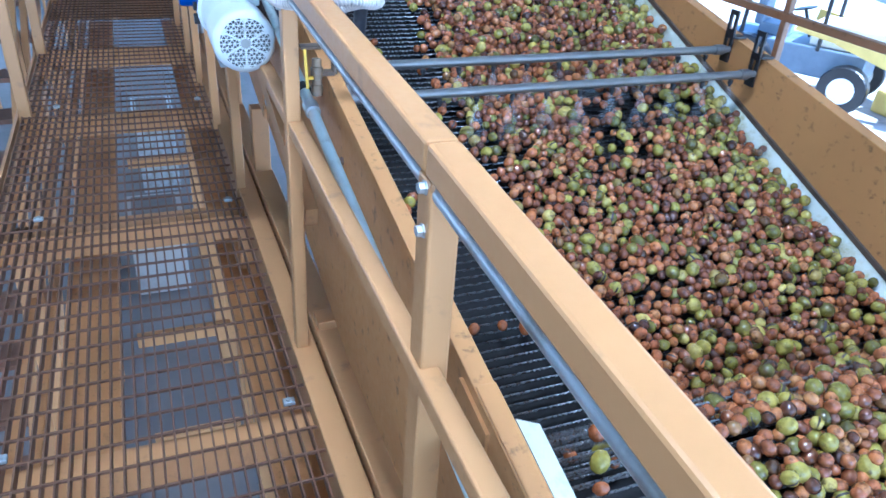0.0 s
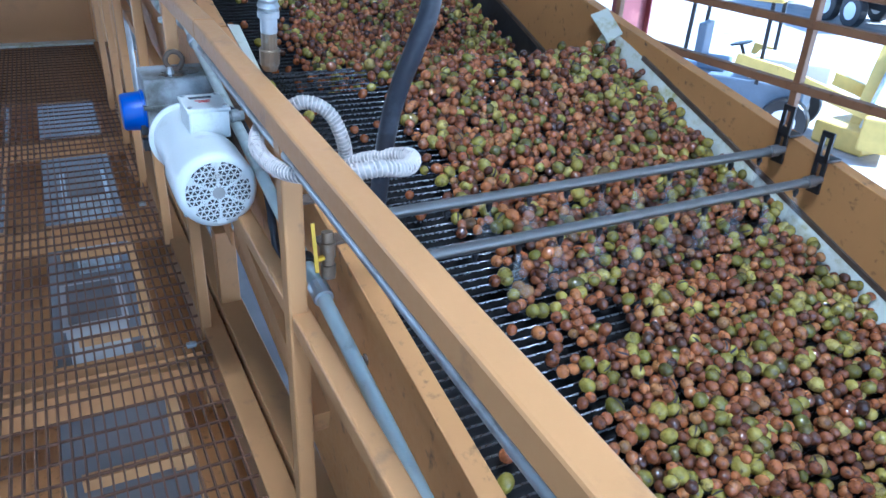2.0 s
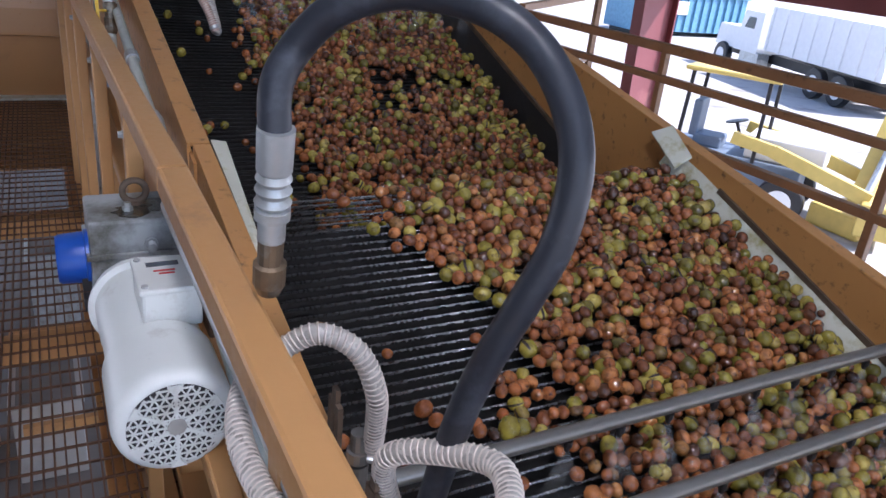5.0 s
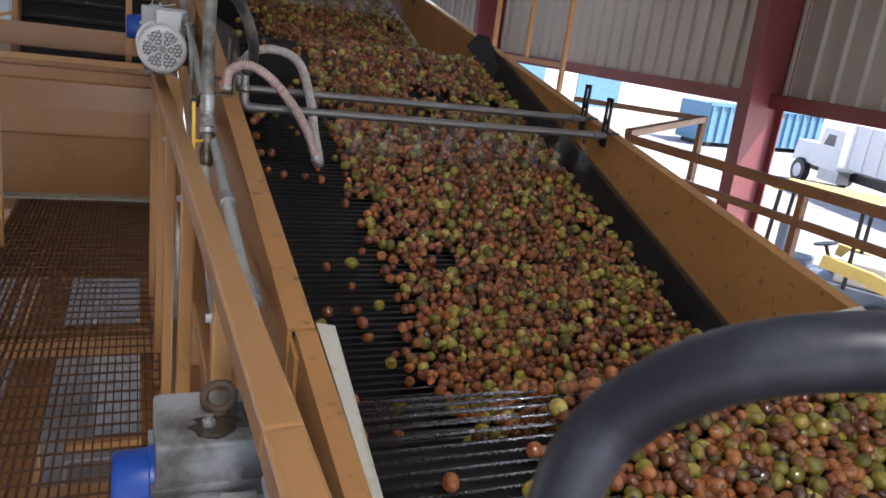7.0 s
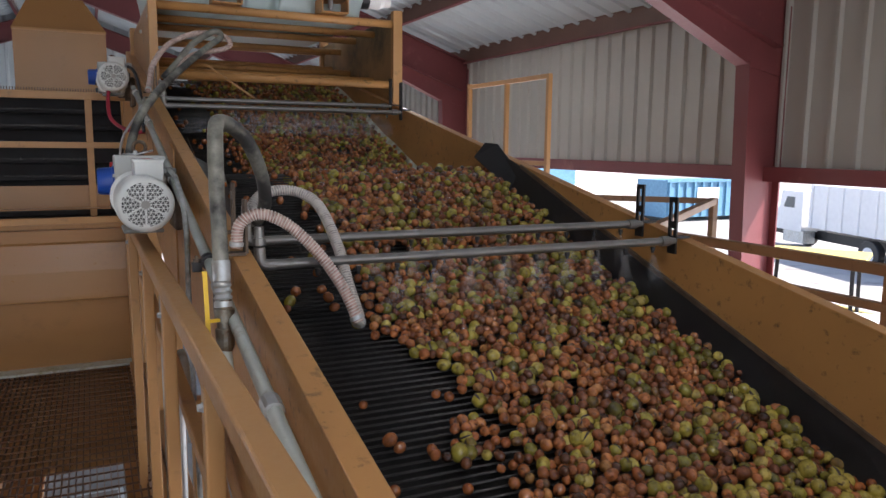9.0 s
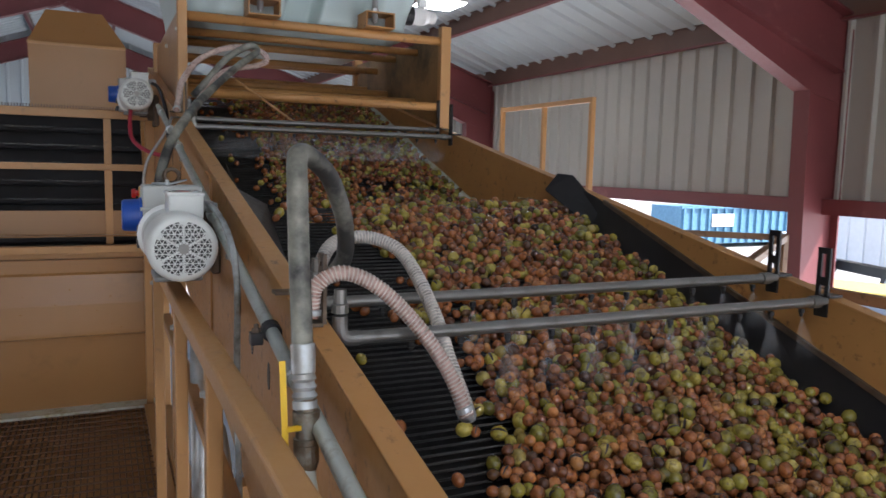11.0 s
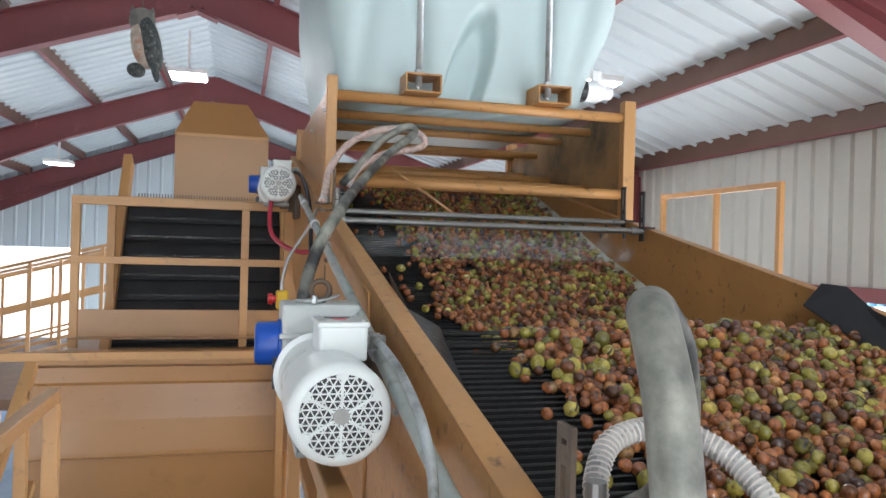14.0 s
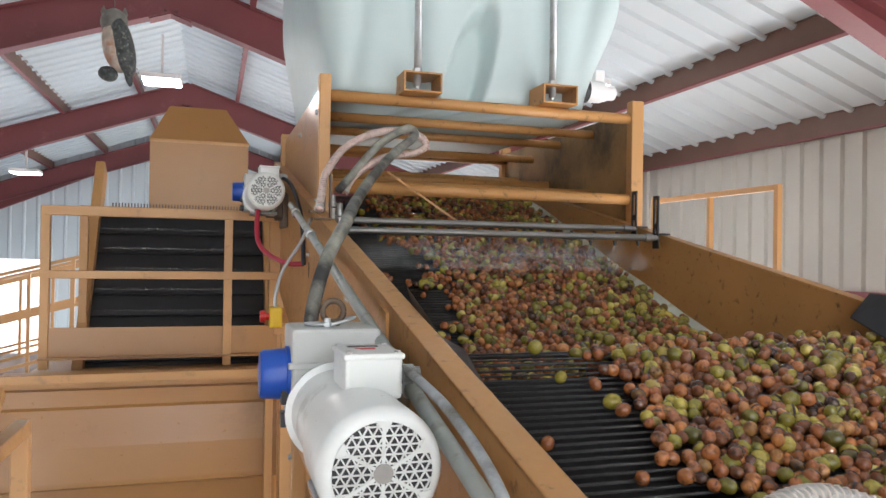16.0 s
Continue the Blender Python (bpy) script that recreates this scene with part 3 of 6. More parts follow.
for i in range(14):
    bm = nb()
    n, L = 6, rt.uniform(0.05, 0.12)
    line = [Vector(((k / n - 0.5) * L, rt.uniform(-0.006, 0.006), rt.uniform(-0.003, 0.003))) for k in range(n + 1)]
    turn = Euler((0, 0, rt.uniform(0, 6.28))).to_matrix()
    tube(bm, [turn @ p for p in line], [0.0024 - 0.0002 * k for k in range(n + 1)], 6)
    ob = tagged(part("twig", bm, TWIG), "thin wet brown twig lying among the nuts", "twig", "twigs on the belts")
    moves.append((ob, [("single", s_lo + 0.4 + i * (s_hi - s_lo - 0.5) / 14 + rt.uniform(-0.2, 0.2), rt.uniform(-0.25, 0.45), 0.045)]))


def fruit_pose(s, x=0.0, lift=0.0, single=False):
    a, b = FW.at(s - 0.05), FW.at(s + 0.05)
    p = FW.at(s) if single else (a + b) / 2
    tilt = math.degrees(math.atan2(b.y - a.y, b.x - a.x))
    m = pose(x, p.x, p.y, max(tilt, -60), 0, 0)
    return m @ pose(0, 0, lift)


# ---- skirts and crest flaps along the belts ----
def skirt(k, side, y0, y1, height, lean, mat, name, label=""):
    bm = nb()
    x_low, x_top = (XR - lean, XR - 0.003) if side > 0 else (XL + lean, XL + 0.003)
    n = 14
    rows = []
    for i in range(n + 1):
        y = y0 + (y1 - y0) * i / n
        w = 0.004 * math.sin(i * 2.1) + 0.003 * math.sin(i * 5.3)
        z = belt_z(k, y) + 0.010
        rows.append([bm.verts.new((x_low + w, y, z)), bm.verts.new((x_top, y, z + height + w)), bm.verts.new((x_low + w, y, z - 0.004)), bm.verts.new((x_top - side * 0.002, y, z + height + w - 0.005))])
    for a, b in zip(rows, rows[1:]):
        bm.faces.new((a[0], a[1], b[1], b[0]))
        bm.faces.new((a[2], b[2], b[3], a[3]))
        bm.faces.new((a[1], a[3], b[3], b[1]))
    part(name, bm, mat, machine, label)


skirt(0, 1, -2.2, 0.66, 0.06, 0.045, WHITEFLAP, "skirt", "white plastic belt skirt")
skirt(1, 1, 0.70, 2.44, 0.05, 0.032, WHITEFLAP, "skirt", "white plastic belt skirt")
skirt(2, 1, 2.46, 4.56, 0.11, 0.030, DARK, "skirt", "black rubber belt skirt")
skirt(3, 1, 4.72, 6.80, 0.035, 0.035, WHITEFLAP, "skirt", "white plastic belt skirt")
skirt(1, -1, 0.72, 2.40, 0.10, 0.012, DARK, "skirt", "black rubber belt skirt")
skirt(2, -1, 2.46, 4.66, 0.13, 0.045, DARK, "skirt", "black rubber belt skirt")
skirt(3, -1, 4.72, 6.80, 0.10, 0.020, DARK, "skirt", "black rubber belt skirt")

# grimy ledge strips above the belts on the open side
for k, y0, y1, dz in ((0, -2.2, 0.55, 0.075), (1, 0.75, 2.25, 0.062), (2, 2.5, 4.4, 0.125)):
    bm = nb()
    beam(bm, (XR - 0.004, y0, belt_z(k, y0) + dz), (XR - 0.004, y1, belt_z(k, y1) + dz), 0.008, 0.014, (0, 0, 1))
    part("ledge_strip", bm, IRON, machine, "grimy dark steel ledge strip")


def crest_flap(points, mat, label):
    """A bent sheet corner that guides fruit over a crest; points go round its outline."""
    bm = nb()
    top = [bm.verts.new(p) for p in points]
    low = [bm.verts.new((p[0], p[1], p[2] - 0.004)) for p in points]
    bm.faces.new(top)
    bm.faces.new(low[::-1])
    for i in range(len(top)):
        j = (i + 1) % len(top)
        bm.faces.new((top[i], low[i], low[j], top[j]))
    part("guide_flap", bm, mat, machine, label)


crest_flap([(-0.603, 2.02, 3.500), (-0.600, 2.46, 3.600), (-0.572, 2.45, 3.598), (-0.590, 2.02, 3.490)], WHITEFLAP, "white plastic guide flap")
crest_flap([(-0.603, 0.05, 3.085), (-0.600, 0.60, 3.205), (-0.570, 0.585, 3.201), (-0.580, 0.05, 3.079)], WHITEFLAP, "white plastic guide flap")
crest_flap([(0.625, 2.36, 3.54), (0.632, 2.46, 3.60), (0.590, 2.49, 3.575), (0.580, 2.37, 3.51)], WHITEFLAP, "white plastic guide flap")
crest_flap([(0.628, 4.42, 3.965), (0.633, 4.60, 4.075), (0.605, 4.66, 4.080), (0.565, 4.68, 4.02), (0.59, 4.42, 3.90)], DARK, "black rubber guide flap")
crest_flap([(-0.60, 4.2, 3.90), (-0.60, 4.66, 4.03), (-0.475, 4.66, 3.962), (-0.505, 4.2, 3.80)], DARK, "black rubber guide flap")

def web_x(y):
    """Outer face of the walkway-side web."""
    return XL - (0.034 if y < 2.446 else 0.044) + 0.002


# overlapping plate ends at the crests
for y in (0.66, 2.46, 4.68):
    for x, sgn in ((XL, -1), (XR, 1)):
        bm = nb()
        xj = x if sgn > 0 else web_x(y - 0.1) + 0.006
        vs = [bm.verts.new((xj + sgn * a, yy, plate_z(yy, LIFT[sgn]) + dz)) for a in (0.007, 0.013) for yy, dz in ((y - 0.06, -0.5), (y + 0.06, -0.5), (y + 0.04, -0.012), (y - 0.06, -0.012))]
        for q in ((0, 1, 2, 3), (7, 6, 5, 4), (0, 4, 5, 1), (1, 5, 6, 2), (2, 6, 7, 3), (3, 7, 4, 0)):
            bm.faces.new([vs[i] for i in q])
        if y < 2.0:
            wd = 0.032 if sgn < 0 else 0.045
            beam(bm, (x + sgn * wd / 2, y - 0.5, plate_z(y - 0.5, LIFT[sgn]) + 0.0105), (x + sgn * wd / 2, y, plate_z(y, LIFT[sgn]) + 0.0105), wd, 0.006, (0, -SLOPE, 1), 0.002)
        part("plate_joint", bm, TAN_WORN, machine)

# slots, bolts and bearing plates on the outer face
SLOTS = [(3.98, 3.69), (3.80, 3.66), (2.0, 3.25), (1.85, 3.22), (5.9, 4.10), (6.1, 4.14), (5.55, 4.05)]
for y, z in SLOTS:
    bm = nb()
    lathe(bm, (web_x(y) + 0.0005, y, z), (-1, 0, 0), [(0, 0.012), (0.002, 0.012)], 16)
    for v in bm.verts:
        v.co.z = z + (v.co.z - z) * 2.4
    part("slot", bm, DARK, machine, "dark slotted hole")
rb = random.Random(4)
for i in range(16):
    y = 0.2 + i * 0.41 + rb.uniform(-0.05, 0.05)
    bm = nb()
    lathe(bm, (web_x(y), y, plate_z(y) - 0.09 - 0.03 * (i % 3)), (-1, 0, 0), [(0, 0.010), (0.003, 0.010), (0.0031, 0.0075), (0.009, 0.007)], 6)
    part("bolt", bm, IRON if i % 2 else GALV, machine)
for k, yb in ((1, 2.30), (2, 4.55), (3, 6.80)):
    z = CREST_Z[k] - 0.07
    bm = nb()
    xb = web_x(yb)
    box(bm, xb - 0.024, xb, yb - 0.10, yb + 0.10, z - 0.10, z + 0.06, 0.006)
    lathe(bm, (xb - 0.024, yb, z - 0.02), (-1, 0, 0), [(0, 0.05), (0.03, 0.046), (0.034, 0.02), (0.07, 0.018)], 20)
    part("bearing", bm, IRON, machine, "dark cast bearing")


# ---- spray bars ----
def slotted_bracket(x, y, z0, z1, parent):
    bm = nb()
    w = 0.034
    for a, b in ((-w / 2, -0.006), (0.006, w / 2)):
        box(bm, x - 0.003, x + 0.003, y + a, y + b, z0, z1)
    for a, b in ((z0, z0 + 0.03), (z0 + 0.075, z0 + 0.095), (z1 - 0.014, z1)):
        box(bm, x - 0.0028, x + 0.0028, y - 0.0062, y + 0.0062, a, b)
    box(bm, x - 0.002, x + 0.05 * (1 if x > 0 else -1), y - w / 2, y + w / 2, z0 - 0.004, z0 + 0.002) if x < 0 else box(bm, x - 0.003, x + 0.05, y - w / 2, y + w / 2, plate_z(y) + 0.008, plate_z(y) + 0.014)
    part("slotted_bracket", bm, BLACKSTEEL if x > 0 else IRON, parent, "black slotted steel bracket")


def spray_bar(y, z, top, label):
    t = thing("spray_bar", label, "spray bar", (0, 0, 0), "spray bars across the belts")
    bm = nb()
    tube(bm, [(-0.570, y, z), (0.585, y, z)], 0.0115, 16)
    part("pipe", bm, BAR, t, smooth=False)
    flat(t.children[-1])
    bm = nb()
    lathe(bm, (0.545, y, z), (1, 0, 0), [(0, 0.0115), (0.002, 0.015), (0.03, 0.015), (0.034, 0.010), (0.055, 0.009)], 14)
    part("end_cap", bm, BAR, t)
    bm = nb()
    tube(bm, smooth_path([(-0.555, y, z), (-0.575, y, z), (-0.588, y, z + 0.010), (-0.590, y, z + 0.04)], 4), 0.0130, 14)
    lathe(bm, (-0.590, y, z + 0.045), (0, 0, 1), [(0, 0.0145), (0.015, 0.0145), (0.016, 0.011), (0.04, 0.0105)], 12)
    part("elbow", bm, BAR, t)
    slotted_bracket(0.605, y + 0.015, min(z - 0.04, plate_z(y)), top, t)
    slotted_bracket(-0.618, y + 0.01, plate_z(y, 0.022) + 0.012, top + 0.02, t)
    for i in range(11):
        x = -0.46 + i * 0.098
        bm = nb()
        lathe(bm, (x, y, z - 0.014), (0, 0, -1), [(0, 0.007), (0.010, 0.007), (0.011, 0.005), (0.018, 0.004)], 8)
        part("nozzle", bm, BLACKSTEEL, t)
    return t


BARS = [(1.655, 3.384, 3.493), (1.533, 3.347, 3.462), (3.645, 3.835, 3.954), (3.50, 3.800, 3.925), (5.74, 4.277, 4.426), (5.59, 4.238, 4.396)]
for y, z, top in BARS:
    spray_bar(y, z, top, "galvanised steel spray bar with nozzles across the belt")


# fine spray below each nozzle: thin see-through fans of mist
MIST = bpy.data.materials.new("water_spray")
MIST.use_nodes = True
mn, ml = MIST.node_tree.nodes, MIST.node_tree.links
mb = mn["Principled BSDF"]
mb.inputs["Base Color"].default_value = (0.85, 0.87, 0.88, 1)
mb.inputs["Roughness"].default_value = 0.9
mtex, mrange, mcoord = mn.new("ShaderNodeTexNoise"), mn.new("ShaderNodeMapRange"), mn.new("ShaderNodeTexCoord")
mtex.inputs["Scale"].default_value, mtex.inputs["Detail"].default_value = 45, 4
mrange.inputs["From Min"].default_value, mrange.inputs["From Max"].default_value = 0.35, 0.8
mrange.inputs["To Min"].default_value, mrange.inputs["To Max"].default_value = 0.03, 0.17
ml.new(mcoord.outputs["Object"], mtex.inputs["Vector"])
ml.new(mtex.outputs["Fac"], mrange.inputs["Value"])
mgen, mfade = mn.new("ShaderNodeSeparateXYZ"), mn.new("ShaderNodeMath")
mfade.operation = "MULTIPLY"
ml.new(mcoord.outputs["Generated"], mgen.inputs[0])
ml.new(mgen.outputs["Z"], mfade.inputs[0])
ml.new(mrange.outputs[0], mfade.inputs[1])
ml.new(mfade.outputs[0], mb.inputs["Alpha"])
VEIL = MIST.copy()
VEIL.name = "drifting_spray"
vn = VEIL.node_tree.nodes
for node in vn:
    if node.type == "TEX_NOISE":
        node.inputs["Scale"].default_value = 18
    if node.type == "MAP_RANGE":
        node.inputs["To Min"].default_value, node.inputs["To Max"].default_value = 0.0, 0.20
flip = vn.new("ShaderNodeMath")
flip.operation = "SUBTRACT"
flip.inputs[0].default_value = 1.0
for node in vn:
    if node.type == "SEPXYZ":
        VEIL.node_tree.links.new(node.outputs["Z"], flip.inputs[1])
for node in vn:
    if node.type == "MATH" and node.operation == "MULTIPLY":
        VEIL.node_tree.links.new(flip.outputs[0], node.inputs[0])
for y, z, top in BARS:
    t = thing("water_spray", "fine water mist falling from the nozzles of a spray bar", "water", (0, 0, 0), "water sprays")
    rr = random.Random(int(y * 100))
    for i in range(2, 11):
        x = -0.46 + i * 0.098
        bm = nb()
        h, w, dy = rr.uniform(0.085, 0.115), rr.uniform(0.034, 0.046), rr.uniform(-0.03, 0.0)
        rows = []
        for j in range(5):
            f = j / 4
            rows.append([bm.verts.new((x + math.cos(a) * (0.003 + w * f), y + dy * f + math.sin(a) * (0.003 + 0.010 * f), z - 0.03 - h * f)) for a in [2 * math.pi * k / 12 for k in range(12)]])
        for a, b in zip(rows, rows[1:]):
            for k in range(12):
                bm.faces.new((a[k], a[(k + 1) % 12], b[(k + 1) % 12], b[k]))
        part("mist_fan", bm, MIST, t, "", True)
    # low drifting veil where the fans meet
    for lift, dy in ((0.0, -0.02), (0.006, -0.05)) if y > 5 else ():
        bm = nb()
        n = 40
        cols = []
        for i in range(n + 1):
            x = -0.52 + 1.06 * i / n
            yy = y + dy + 0.008 * math.sin(i * 1.7) + 0.006 * math.sin(i * 0.6 + y)
            foot = z - 0.125 + lift
            cols.append([bm.verts.new((x, yy - 0.014 * q * q, foot + (0.062 + 0.012 * math.sin(i * 2.3 + y)) * q)) for q in (0.0, 0.33, 0.66, 1.0)])
        for a, b in zip(cols, cols[1:]):
            for k in range(3):
                bm.faces.new((a[k], a[k + 1], b[k + 1], b[k]))
        part("mist_veil", bm, VEIL, t, "", True)


# ---- gear motors ----
SLATE = material("dark_slate_label", (0.10, 0.115, 0.14), 0.2, spread=0.1)
GEAR_CLEAN = material("pale_gearbox_enamel", (0.50, 0.52, 0.50), 0.38, spread=0.08, scale=10, fine=70, bump=0.05, dirt=(0.25, 0.24, 0.20), dirt_amount=0.2, dirt_scale=9)
HUBGREY = material("worn_grey_hub", (0.34, 0.33, 0.31), 0.5, spread=0.12, scale=30)
OIL = material("dark_oil_film", (0.05, 0.045, 0.035), 0.25, spread=0.3, scale=30, fine=90, bump=0.06)


def gear_motor(eye, fan, label, oily):
    """A white motor with a grey worm gearbox. eye: middle of its lifting eye; fan: middle of the fan cover."""
    t = thing("gear_motor", label, "motor", (0, 0, 0), "gear motors of the belts")
    ex, ey, ez = eye
    fx, fy, fz = fan
    top = ez - 0.024
    bm = nb()
    box(bm, ex - 0.088, ex + 0.072, ey - 0.075, ey + 0.070, top - 0.175, top, 0.006)
    box(bm, ex - 0.094, ex + 0.076, ey - 0.080, ey + 0.074, top - 0.070, top - 0.060, 0.002)
    gearbox = part("gearbox", bm, GEAR if oily else GEAR_CLEAN, t, "grey oil-stained gearbox" if oily else "pale grey gearbox")
    bm = nb()
    lathe(bm, (ex + 0.07, ey, top - 0.10), (1, 0, 0), [(0, 0.05), (0.02, 0.05), (0.022, 0.025), (0.07, 0.024)], 20)
    part("output_shaft", bm, IRON, gearbox)
    bm = nb()
    lathe(bm, (ex - 0.088, ey - 0.02, top - 0.085), (-1, 0, 0), [(0, 0.050), (0.006, 0.050), (0.007, 0.046), (0.046, 0.044), (0.052, 0.040), (0.053, 0.0)], 28)
    part("shaft_cap", bm, BLUE, t, "blue plastic shaft cap")
    flat(t.children[-1])
    bm = nb()
    ring = [Vector((ex + 0.02 * math.cos(a) - 0.005, ey, ez + 0.002 + 0.02 * math.sin(a))) for a in [2 * math.pi * i / 20 for i in range(21)]]
    tube(bm, ring, 0.006, 10, False)
    lathe(bm, (ex - 0.005, ey, top), (0, 0, 1), [(0, 0.013), (0.006, 0.012), (0.008, 0.007)], 12)
    part("lifting_eye", bm, IRON, t, "rusty lifting eye bolt", True)
    if oily:
        ro = random.Random(int(ey * 50))
        bm = nb()
        rim = []
        for i in range(26):
            a = 2 * math.pi * i / 26
            q = 0.040 + 0.016 * math.sin(2 * a + ro.uniform(0, 0.6)) + ro.uniform(-0.006, 0.006)
            rim.append((ex + 0.005 + q * math.cos(a), ey - 0.022 + 0.95 * q * math.sin(a)))
        lo = [bm.verts.new((x, min(max(y, ey - 0.069), ey + 0.06), top + 0.0002)) for x, y in rim]
        hi = [bm.verts.new((v.co.x, v.co.y, top + 0.0012)) for v in lo]
        bm.faces.new(hi)
        for i in range(26):
            bm.faces.new((lo[i], lo[(i + 1) % 26], hi[(i + 1) % 26], hi[i]))
        part("oil_stain", bm, OIL, gearbox, "dark oil stain")
    else:
        bm = nb()
        loop = [Vector((ex - 0.012 + 0.046 * math.cos(a), ey - 0.012 + 0.020 * math.sin(a), top + 0.004 + 0.012 * max(0.0, math.cos(a)))) for a in [2 * math.pi * i / 24 for i in range(25)]]
        tube(bm, loop, 0.0032, 8, False)
        part("wire_loop", bm, GALV, t, "bent steel wire loop", True)
    bm = nb()
    lathe(bm, (ex - 0.02, ey - 0.030, top), (0, 0, 1), [(0, 0.009), (0.008, 0.009), (0.0085, 0.006), (0.016, 0.006)], 6)
    part("plug", bm, GALV, gearbox, "steel breather plug")
    bm = nb()
    lathe(bm, (ex + 0.01, ey - 0.079, top - 0.045), (0, -1, 0), [(0, 0.012), (0.006, 0.012), (0.0065, 0.008), (0.022, 0.008)], 8)
    part("plug", bm, GALV, gearbox, "steel breather plug")
    bm = nb()
    tube(bm, [(ex - 0.01, ey - 0.11, top - 0.065), (ex + 0.035, ey - 0.11, top - 0.065)], 0.009, 10)
    box(bm, ex - 0.075, ex + 0.06, ey - 0.115, ey - 0.075, top - 0.165, top - 0.085, 0.004)
    for dx in (-0.06, 0.045):
        lathe(bm, (ex + dx, ey - 0.115, top - 0.1), (0, -1, 0), [(0, 0.008), (0.006, 0.008)], 6)
    part("input_flange", bm, GEAR, gearbox)
    # motor
    axis = Vector((0, -1, 0))
    c = Vector((fx, ey - 0.158, fz))
    L = c.y - fy
    bm = nb()
    lathe(bm, (fx, ey - 0.112, fz), axis, [(0, 0.056), (0.022, 0.060), (0.038, 0.076), (0.0455, 0.077)], 28)
    part("neck", bm, GEAR, gearbox)
    flat(gearbox.children[-1])
    bm = nb()
    lathe(bm, c, axis, [(0, 0.078), (0.014, 0.082), (0.02, 0.082), (0.022, 0.072), (L * 0.30, 0.0715), (L * 0.31, 0.070), (L * 0.62, 0.070)], 40)
    body = part("motor_body", bm, MOTOR, t, "white enamelled motor body", True)
    flat(body)
    bm = nb()
    prof = [(L * 0.60, 0.0705), (L * 0.605, 0.0775), (L - 0.022, 0.0785), (L - 0.012, 0.0765), (L - 0.004, 0.070), (L - 0.001, 0.0625), (L - 0.001, 0.0605)]
    lathe(bm, c, axis, prof, 40)
    cover = part("fan_cover", bm, MOTOR, t, "white fan cover")
    flat(cover)
    bm = nb()
    lathe(bm, c + axis * (L - 0.0008), axis, [(0, 0.0612), (0.0016, 0.0612)], 36)
    part("fan_opening", bm, DARK, cover, "dark fan opening")
    bm = nb()
    y = fy - 0.0024
    for a0 in (0, 60, 120):
        d = Vector((math.cos(radians(a0)), 0, math.sin(radians(a0))))
        n = Vector((-d.z, 0, d.x))
        for i in range(-5, 6):
            off = i * 0.0112
            h = math.sqrt(max(0, 0.0605 ** 2 - off ** 2))
            if h > 0.01:
                m = Vector((fx, y, fz)) + n * off
                beam(bm, m - d * h, m + d * h, 0.0019, 0.0022, (0, 1, 0))
    for i in range(6):
        a = math.pi * i / 3 + 0.52
        d = Vector((math.cos(a), 0, math.sin(a)))
        beam(bm, Vector((fx, y - 0.0008, fz)) + d * 0.012, Vector((fx, y - 0.0008, fz)) + d * 0.0605, 0.0040, 0.0024, (0, 1, 0))
    
    for i in range(6):
        a = math.pi * i / 3 + 0.52
        d = Vector((math.cos(a), 0, math.sin(a)))
        tri = [Vector((fx, y, fz)) + d * r + Vector((-d.z, 0, d.x)) * s for r, s in ((0.050, 0.0), (0.0625, 0.010), (0.0625, -0.010))]
        vs = [bm.verts.new(p + Vector((0, dy, 0))) for dy in (0, -0.003) for p in tri]
        for q in ((0, 1, 2), (5, 4, 3), (0, 3, 4, 1), (1, 4, 5, 2), (2, 5, 3, 0)):
            bm.faces.new([vs[n] for n in q])
    part("fan_grille", bm, MOTOR, cover, "white punched grille")
    bm = nb()
    lathe(bm, (fx, y + 0.001, fz), (0, -1, 0), [(0, 0.0125), (0.0035, 0.012), (0.0042, 0.0)], 24)
    part("hub", bm, HUBGREY, cover, "grey dished hub")
    bm = nb()
    by = c.y - 0.155
    box(bm, fx - 0.018, fx + 0.064, by - 0.055, by + 0.055, fz + 0.055, fz + 0.118, 0.005)
    box(bm, fx - 0.021, fx + 0.067, by - 0.058, by + 0.058, fz + 0.112, fz + 0.121, 0.003)
    tbox = part("terminal_box", bm, MOTOR, t, "white terminal box")
    bm = nb()
    box(bm, fx - 0.002, fx + 0.044, by + 0.020, by + 0.034, fz + 0.1212, fz + 0.1222)
    part("lid_label", bm, SLATE, tbox, "small dark label plate")
    bm = nb()
    for dx, dy, w in ((0.006, 0.002, 0.030), (0.012, -0.008, 0.022)):
        box(bm, fx + dx, fx + dx + w, by + dy, by + dy + 0.004, fz + 0.1212, fz + 0.1220)
    part("lid_print", bm, RED, tbox, "faded red print bars")
    for dx in (-0.012, 0.058):
        for dy in (-0.046, 0.046):
            bm = nb()
            lathe(bm, (fx + dx, by + dy, fz + 0.121), (0, 0, 1), [(0, 0.005), (0.003, 0.0048)], 8)
            part("screw", bm, GALV, tbox)
    bm = nb()
    lathe(bm, (fx + 0.064, by, fz + 0.082), (1, 0, 0), [(0, 0.012), (0.012, 0.012), (0.013, 0.015), (0.03, 0.015), (0.031, 0.011), (0.04, 0.011)], 12)
    part("cable_gland", bm, GEAR, tbox)
    bm = nb()
    box(bm, fx - 0.055, fx + 0.055, by - 0.10, by + 0.05, fz - 0.092, fz - 0.080, 0.003)
    for dx in (-0.035, 0.025):
        box(bm, fx + dx, fx + dx + 0.012, by - 0.07, by + 0.03, fz - 0.082, fz - 0.062)
    part("foot", bm, GEAR, t)
    for dz in (-0.135, -0.175):
        bm = nb()
        box(bm, ex - 0.104, ex - 0.089, ey - 0.06, ey - 0.03, top + dz, top + dz + 0.026, 0.002)
